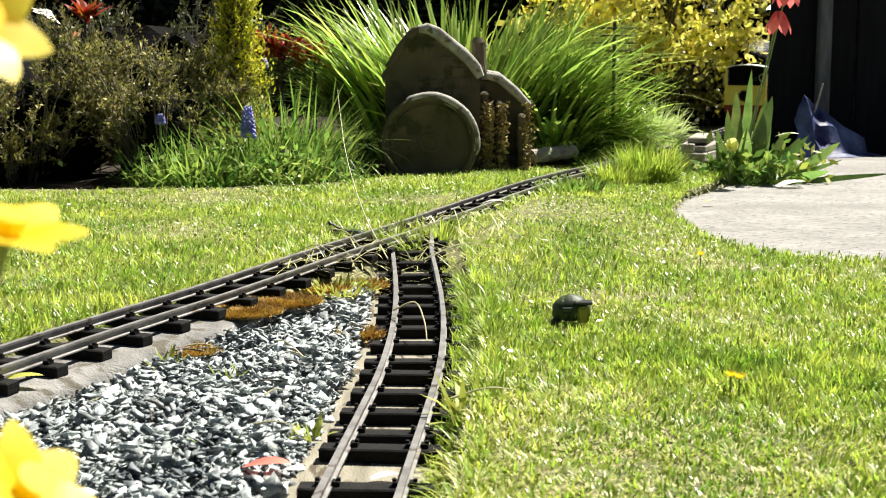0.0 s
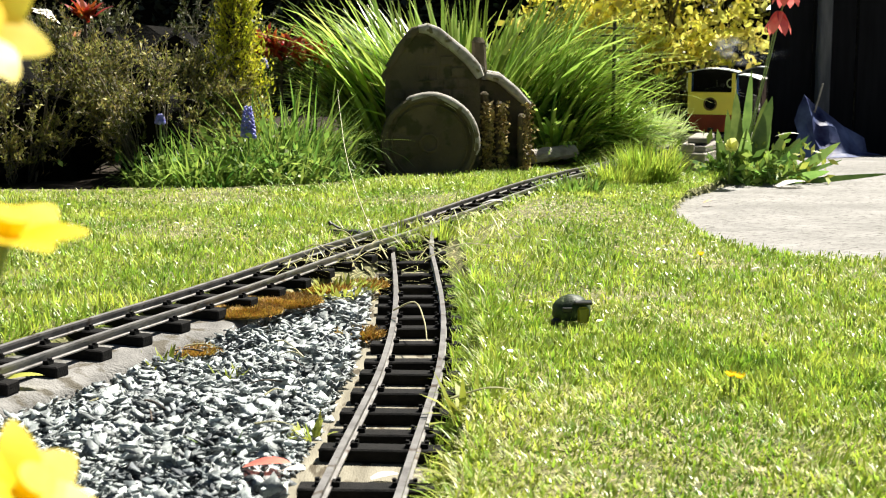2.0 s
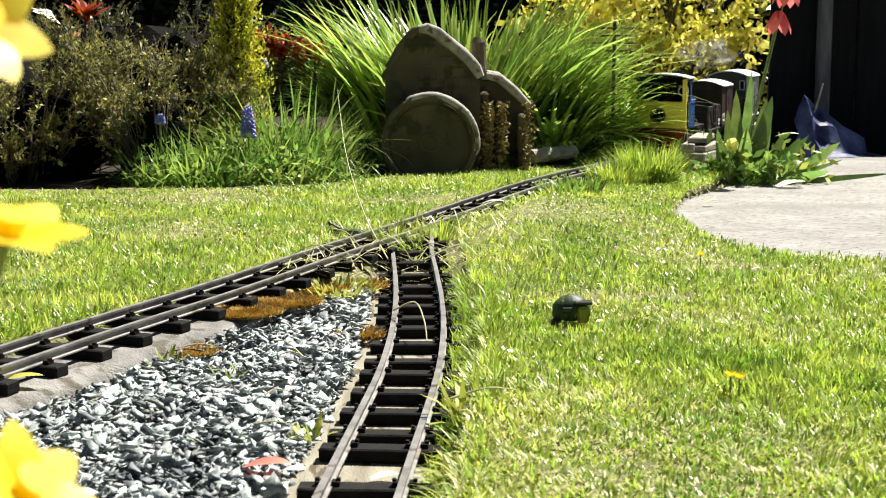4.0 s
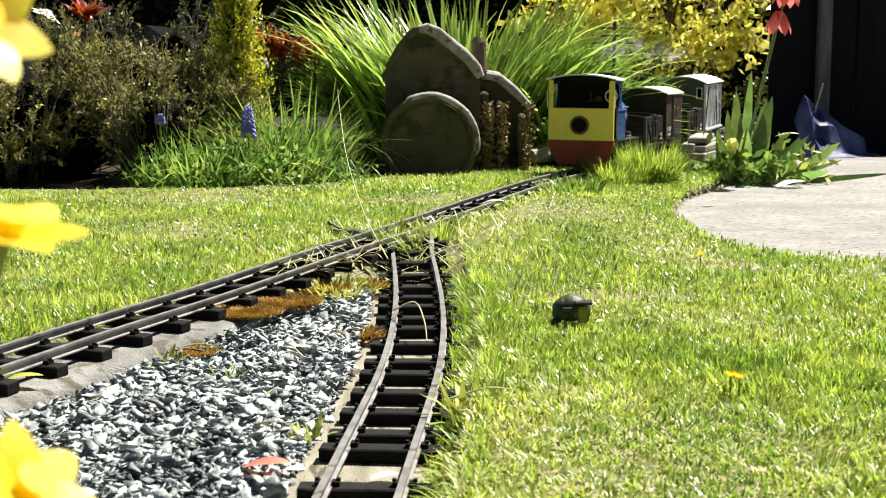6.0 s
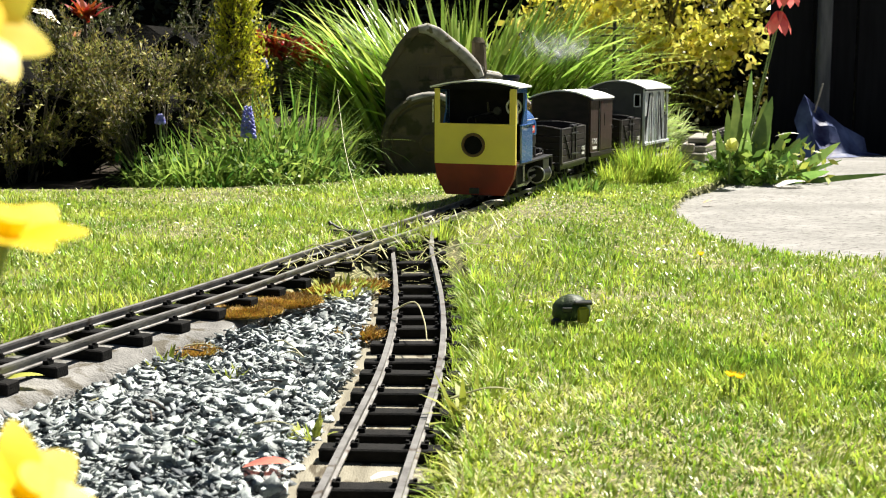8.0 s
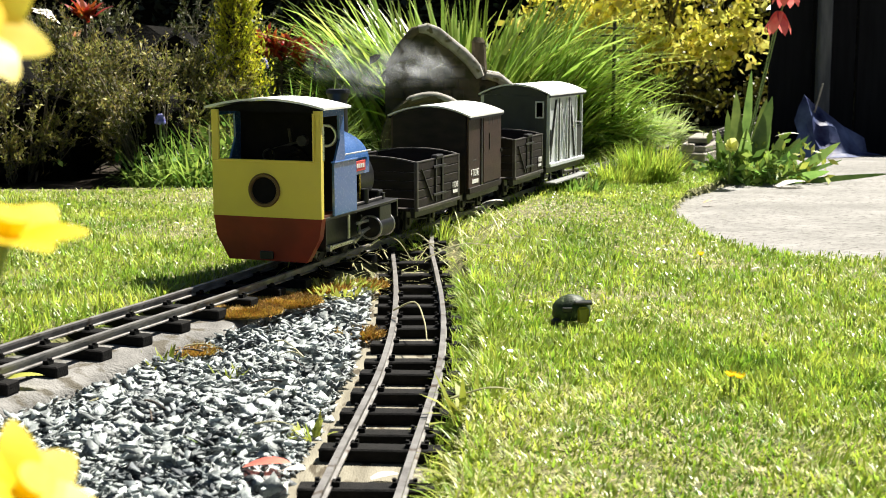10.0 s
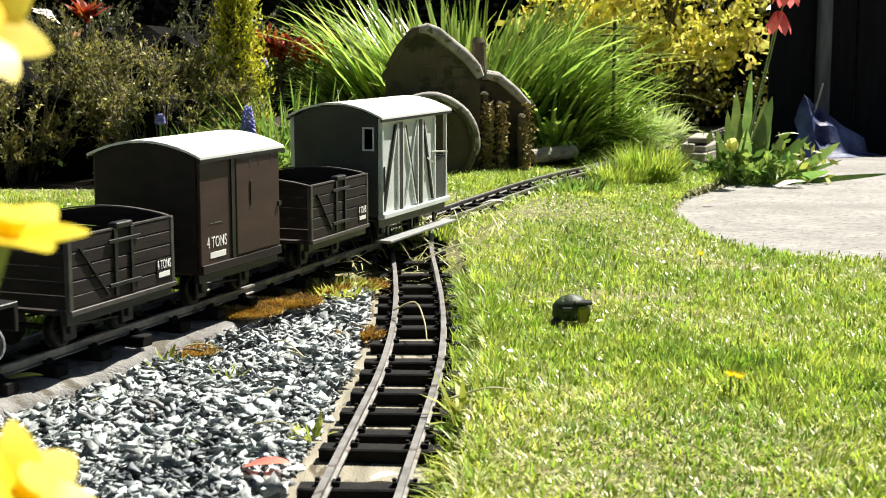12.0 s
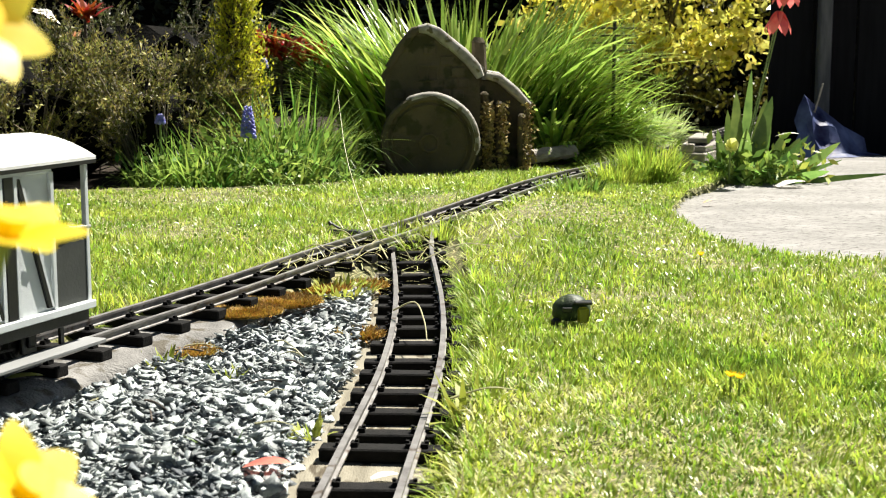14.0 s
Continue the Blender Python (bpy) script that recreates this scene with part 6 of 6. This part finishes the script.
    pts = np.stack([RNG.choice([.082, .090, .114, .161], n) + RNG.normal(0, .0045, n), 2.682 + RNG.normal(0, .004, n), RNG.uniform(-.03, .11, n)], 1)
    V, Q, T = leaflet_arrays(pts, .008, .6)
    tagged(mesh_fast("moss", V, Q, T, M_MOSSGOLD), "golden-brown moss on the ornament's side", "moss", kind="stuff")


# Paler stone that carries the sunlit edges of roofs and wheel.
M_SUNSTONE = mat("lichened_stone", (0.22, 0.205, 0.175), (0.44, 0.42, 0.37), 40, 0.95, fine=260, bump=0.7, speck=(0.13, 0.11, 0.06), speck_scale=60, speck_amount=0.58)
M_MOSSGOLD = mat("golden_brown_moss", (0.13, 0.09, 0.025), (0.44, 0.35, 0.13), 60, 0.9, bump=0, island=0.4)
ornament()


def log_edging():
    e = thing("log_edging", "low silvered timber edging laid along the line", "edging")
    for x0, y0, z0, x1, y1, z1, rr in ((.086, 2.790, -.006, .178, 2.825, -.003, .0095), (.176, 2.815, -.003, .266, 2.875, .004, .0150)):
        b = rod((x0, y0, z0), (x1, y1, z1), rr, rr * .95, 10)
        bmesh.ops.subdivide_edges(b, edges=[q for q in b.edges if q.calc_length() > .05], cuts=9)
        for v in b.verts:
            v.co += Vector((noise.noise(v.co * 70), noise.noise(v.co * 70 + Vector((4, 0, 0))), noise.noise(v.co * 70 + Vector((0, 4, 0))))) * .003
        part("log", b, M_TIMBER, e)


log_edging()


def plinth():
    v, f = sweep(line_points(MAIN, lambda y: rail_z(y) - .0152, 2.72, 4.7, 0.0, 20), [(-.05, 0), (.05, 0), (.05, -.014), (-.05, -.014)])
    p = tagged(from_arrays("track_plinth", v, f, M_TIMBER), "silvered timber deck carrying the line above the paving", "trackbed", kind="structure")
    first = None
    for y in np.arange(2.95, 4.6, .075):
        i = np.searchsorted(MAIN[:, 1], y)
        d = MAIN[i] - MAIN[i - 1]
        at = pose(MAIN[i, 0], y, rail_z(y), 0, 0, math.degrees(math.atan2(d[1], d[0])) - 90)
        if first is None:
            # Dark bark colour on the blocks stands in for shadow below the deck.
            first = part("block", box(-.047, .047, -.022, .022, -.12, -.030, .003), M_BARK, p, at=at)
        else:
            shared(first, p, at)


plinth()


def timber_stack():
    i = np.searchsorted(MAIN[:, 1], 2.98)
    d = MAIN[i] - MAIN[i - 1]
    st = thing("timber_stack", "low stack of silvered timber planks beside the line", "timber", at=pose(MAIN[i, 0] + .117, 2.945, -.062, 0, 0, math.degrees(math.atan2(d[1], d[0])) - 90))
    for k, (x0, x1, y0, y1, z0, z1, a) in enumerate(((-.026, .030, -.075, .080, 0, .020, 0), (-.030, .024, -.070, .090, .021, .042, 3), (-.024, .028, -.085, .085, .043, .062, -2), (-.030, -.004, -.080, .10, .063, .080, 4), (.000, .027, -.070, .09, .063, .076, -3), (-.022, .018, -.06, .095, .081, .092, 6))):
        part("plank", box(x0, x1, y0, y1, z0, z1, .002), M_TIMBER, st, at=pose(0, 0, 0, 0, 0, a))


timber_stack()


def telegraph_pole(x, y, h):
    p = thing("telegraph_pole", "miniature telegraph pole with four crossarms", "telegraph pole", at=pose(x, y, -.03))
    part("pole", rod((0, 0, 0), (0, 0, h), .0046, .0036, 8), M_BLACK, p)
    for k in range(4):
        z = h - .018 - k * .016
        arm = part("crossarm", box(-.048, .048, -.002, .002, z, z + .0045, .0006), M_BARK, p)
        for q in (-.04, -.02, .02, .04):
            part("insulator", rod((q, 0, z + .0035), (q, 0, z + .009), .0018, .0012, 6), M_LETTER, arm)


telegraph_pole(.368, 3.07, .298)


def blue_sheet():
    b = bmesh.new()
    apex = b.verts.new((.826, 3.26, .112))
    tip2 = b.verts.new((.862, 3.28, .082))
    ringv = [b.verts.new(q) for q in ((.790, 3.22, -.055), (.86, 3.17, -.055), (.93, 3.19, -.056), (1.01, 3.26, -.058), (.96, 3.36, -.058), (.84, 3.34, -.058))]
    for i in range(6):
        b.faces.new((ringv[i], ringv[(i + 1) % 6], apex if i in (0, 5, 4) else tip2))
    b.faces.new((ringv[1], tip2, apex))
    b.faces.new((ringv[4], apex, tip2))
    b.faces.new(ringv[::-1])
    bmesh.ops.subdivide_edges(b, edges=list(b.edges), cuts=4, use_grid_fill=True)
    for v in b.verts:
        v.co = Vector((v.co.x * 1.125, v.co.y * 1.125, max(.231 + (v.co.z - .231) * 1.125, -.0685)))
        if v.co.z > -.06:
            v.co += Vector((noise.noise(v.co * 22), noise.noise(v.co * 22 + Vector((5, 0, 0))), .6 * noise.noise(v.co * 22 + Vector((0, 5, 0))))) * .028
    tagged(part("plastic_cover", b, M_BLUEPLASTIC), "crumpled blue plastic sheet draped over a stack", "plastic sheet")


M_BLUEPLASTIC = mat("blue_plastic_sheet", spec=0.12, c1=(0.014, 0.015, 0.062), c2=(0.11, 0.15, 0.30), scale=16, rough=0.5, fine=70, bump=0.5, through_light=0.12)
blue_sheet()
tagged(part("garden_cane", rod((.940, 3.70, -.071), (.978, 3.66, .115), .0030, .0026, 8), M_TIMBER), "short silvered cane leaning behind the blue sheet", "cane")


def lawn_lamp_cap():
    o = thing("garden_toy", "small dark green moulded toy with a yellow patch, on grass", "toy", at=pose(.110, 1.19, -.011))
    b = bmesh.new()
    bmesh.ops.create_icosphere(b, subdivisions=3, radius=1)
    for v in b.verts:
        q = v.co
        n = 1 + .08 * noise.noise(q * 2.2)
        v.co = (q.x * .0165 * n, q.y * .014 * n, max(q.z, -.45) * .0145 * n + .011)
    part("shell", b, M_TOY, o, smooth=True)
    b = box(.001, .0165, -.0150, -.004, .0185, .0215, .001)
    part("brim", b, M_TOYDARK, o, "black peak")
    part("patch", box(.004, .0135, -.0152, -.0125, .003, .017, .002), M_TOYGOLD, o, "yellow patch")
    part("foot", box(-.018, -.009, -.010, -.004, -.002, .006, .002), M_TOYDARK, o)
    b = box(-.009, .0, -.0146, -.0125, .012, .0165, .0008)
    part("eyelet", b, M_TOYDARK, o)


M_TOY = mat("dark_green_plastic", (0.010, 0.022, 0.007), (0.05, 0.072, 0.028), 70, 0.55, bump=0.25, spec=0.3, speck=(0.20, 0.24, 0.12), speck_scale=90, speck_amount=0.62)
M_TOYDARK = mat("black_plastic", (0.01, 0.012, 0.01), None, 60, 0.4, bump=0)
M_TOYGOLD = mat("olive_yellow_plastic", (0.26, 0.25, 0.02), (0.20, 0.19, 0.02), 60, 0.4, bump=0)
lawn_lamp_cap()


def point_lever():
    o = thing("point_lever", "black cast point lever box beside the main line", "point lever", at=pose(-.118, 1.73, -.012, 0, 0, -20))
    part("box", box(-.024, .020, -.009, .009, 0, .009, .002), M_BLACK, o)
    part("lever", rod((-.006, 0, .008), (-.022, 0, .016), .0016, seg=6), M_BLACK, o)
    part("knob", rod((-.022, 0, .014), (-.025, 0, .018), .003, .002, 8), M_BLACK, o)


point_lever()


# ---- yellow flowers close to the lens ----
def daffodil(x, y, z, rx, ry, rz, size, foot):
    p = thing("daffodil", "bright yellow narcissus flower on a green stem", "flower", "yellow flowers in front", at=pose(x, y, z))
    top = Vector((0, 0, 0))
    base = Vector(foot) - Vector((x, y, z))
    mid = base * .45 + Vector((-.01, .005, -.006))
    b = rod(base, mid, .0022, .0018, 8)
    rod(mid, top, .0018, .0014, 8, bm=b)
    part("stem", b, M_STEM, p)
    m = pose(0, 0, 0, rx, ry, rz)
    V, Q, T = ribbon_arrays(np.zeros((1, 3)), [0.0], [size], [size * .62], [1.15], [.35], 8, belly=.75)
    me = bpy.data.meshes.new("petal")
    me.from_pydata(V.tolist(), [], [tuple(q) for q in Q.tolist()] + [tuple(q) for q in T.tolist()])
    me.materials.append(M_PETAL)
    for i in range(6):
        ob = new("petal", me)
        ob.parent = p
        ob.matrix_basis = m @ pose(0, 0, 0, 0, rnd.uniform(-8, 8), 60 * i + rnd.uniform(-6, 6))
    b = rod((0, 0, 0), (0, 0, size * .34), size * .12, size * .24, 18)
    bmesh.ops.delete(b, geom=[f for f in b.faces if len(f.verts) > 4 and f.calc_center_median().z > size * .4], context="FACES")
    t = part("trumpet", b, M_PETAL, p)
    t.matrix_basis = m


daffodil(-.0845, .27, .1925, 16, 14, 20, .0165, (-.14, .25, -.02))
daffodil(-.0890, .27, .2335, 60, 30, 40, .0160, (-.15, .26, -.02))
daffodil(-.0835, .27, .1415, 30, 35, 22, .0165, (-.13, .26, -.02))


# ---- smoke ----
def soft_smoke():
    m = bpy.data.materials.new("thin_smoke")
    m.use_nodes = True
    N, L = m.node_tree.nodes, m.node_tree.links
    d, t, tr = N.new("ShaderNodeBsdfDiffuse"), N.new("ShaderNodeBsdfTransparent"), N.new("ShaderNodeBsdfTranslucent")
    d.inputs["Color"].default_value = tr.inputs["Color"].default_value = (0.8, 0.82, 0.85, 1)
    both, mx = N.new("ShaderNodeMixShader"), N.new("ShaderNodeMixShader")
    tc, nz, mr = N.new("ShaderNodeTexCoord"), N.new("ShaderNodeTexNoise"), N.new("ShaderNodeMapRange")
    nz.inputs["Scale"].default_value, nz.inputs["Detail"].default_value, nz.inputs["Distortion"].default_value = 26, 5, .6
    mr.inputs["From Min"].default_value, mr.inputs["From Max"].default_value = 0.36, 0.72
    mr.inputs["To Min"].default_value, mr.inputs["To Max"].default_value = 0.0, 0.46
    # thins out towards the rim of each puff
    fade, rim, thin = N.new("ShaderNodeAttribute"), N.new("ShaderNodeMath"), N.new("ShaderNodeMath")
    fade.attribute_name = "body"
    rim.operation, thin.operation = "POWER", "MULTIPLY"
    rim.inputs[1].default_value = 1.4
    L.new(tc.outputs["Object"], nz.inputs["Vector"])
    L.new(nz.outputs["Fac"], mr.inputs["Value"])
    L.new(fade.outputs["Fac"], rim.inputs[0])
    L.new(rim.outputs["Value"], thin.inputs[0])
    L.new(mr.outputs["Result"], thin.inputs[1])
    L.new(d.outputs["BSDF"], both.inputs[1])
    L.new(tr.outputs["BSDF"], both.inputs[2])
    L.new(thin.outputs["Value"], mx.inputs["Fac"])
    L.new(t.outputs["BSDF"], mx.inputs[1])
    L.new(both.outputs["Shader"], mx.inputs[2])
    L.new(mx.outputs["Shader"], N["Material Output"].inputs["Surface"])
    return m


M_SMOKE = soft_smoke()


def smoke_wisp(sheets, spread):
    """A puff of curled veils set one behind another, each thinning to nothing at its rim."""
    V, Q, body, o, n = [], [], [], 0, 12
    for k in range(sheets):
        mid = Vector((rnd.uniform(-.5, .5) * spread[0], (k / max(sheets - 1, 1) - .5) * 2 * spread[1], rnd.uniform(-.5, .5) * spread[2]))
        turn = Euler((rnd.uniform(-.4, .4), rnd.uniform(-.2, .2), rnd.uniform(-.4, .4))).to_matrix()
        for i in range(n + 1):
            for j in range(n + 1):
                a, c = 2 * i / n - 1, 2 * j / n - 1
                curl = .6 * spread[1] * noise.noise((a * 1.6 + k * 5, c * 1.6, 2.0))
                V.append(mid + turn @ Vector((a * spread[0] * 1.6, curl, c * spread[2] * 1.6)))
                body.append(max(0.0, 1 - math.hypot(a, c)))
        Q += [(o + i * (n + 1) + j, o + (i + 1) * (n + 1) + j, o + (i + 1) * (n + 1) + j + 1, o + i * (n + 1) + j + 1) for i in range(n) for j in range(n)]
        o += (n + 1) ** 2
    ob = from_arrays("smoke_wisp", [tuple(q) for q in V], Q, M_SMOKE, smooth=True)
    ob.data.attributes.new("body", "FLOAT", "POINT").data.foreach_set("value", body)
    return tagged(ob, "thin drifting wisp of pale grey smoke", "smoke", "smoke of the locomotive", "stuff")


SMOKE = [(smoke_wisp(4, (.026, .016, .014)), (.014, .01, .006), 0.0), (smoke_wisp(4, (.040, .022, .016)), (.060, .04, .006), 1.3), (smoke_wisp(4, (.050, .026, .015)), (.105, .07, -.004), 2.9)]


motions()
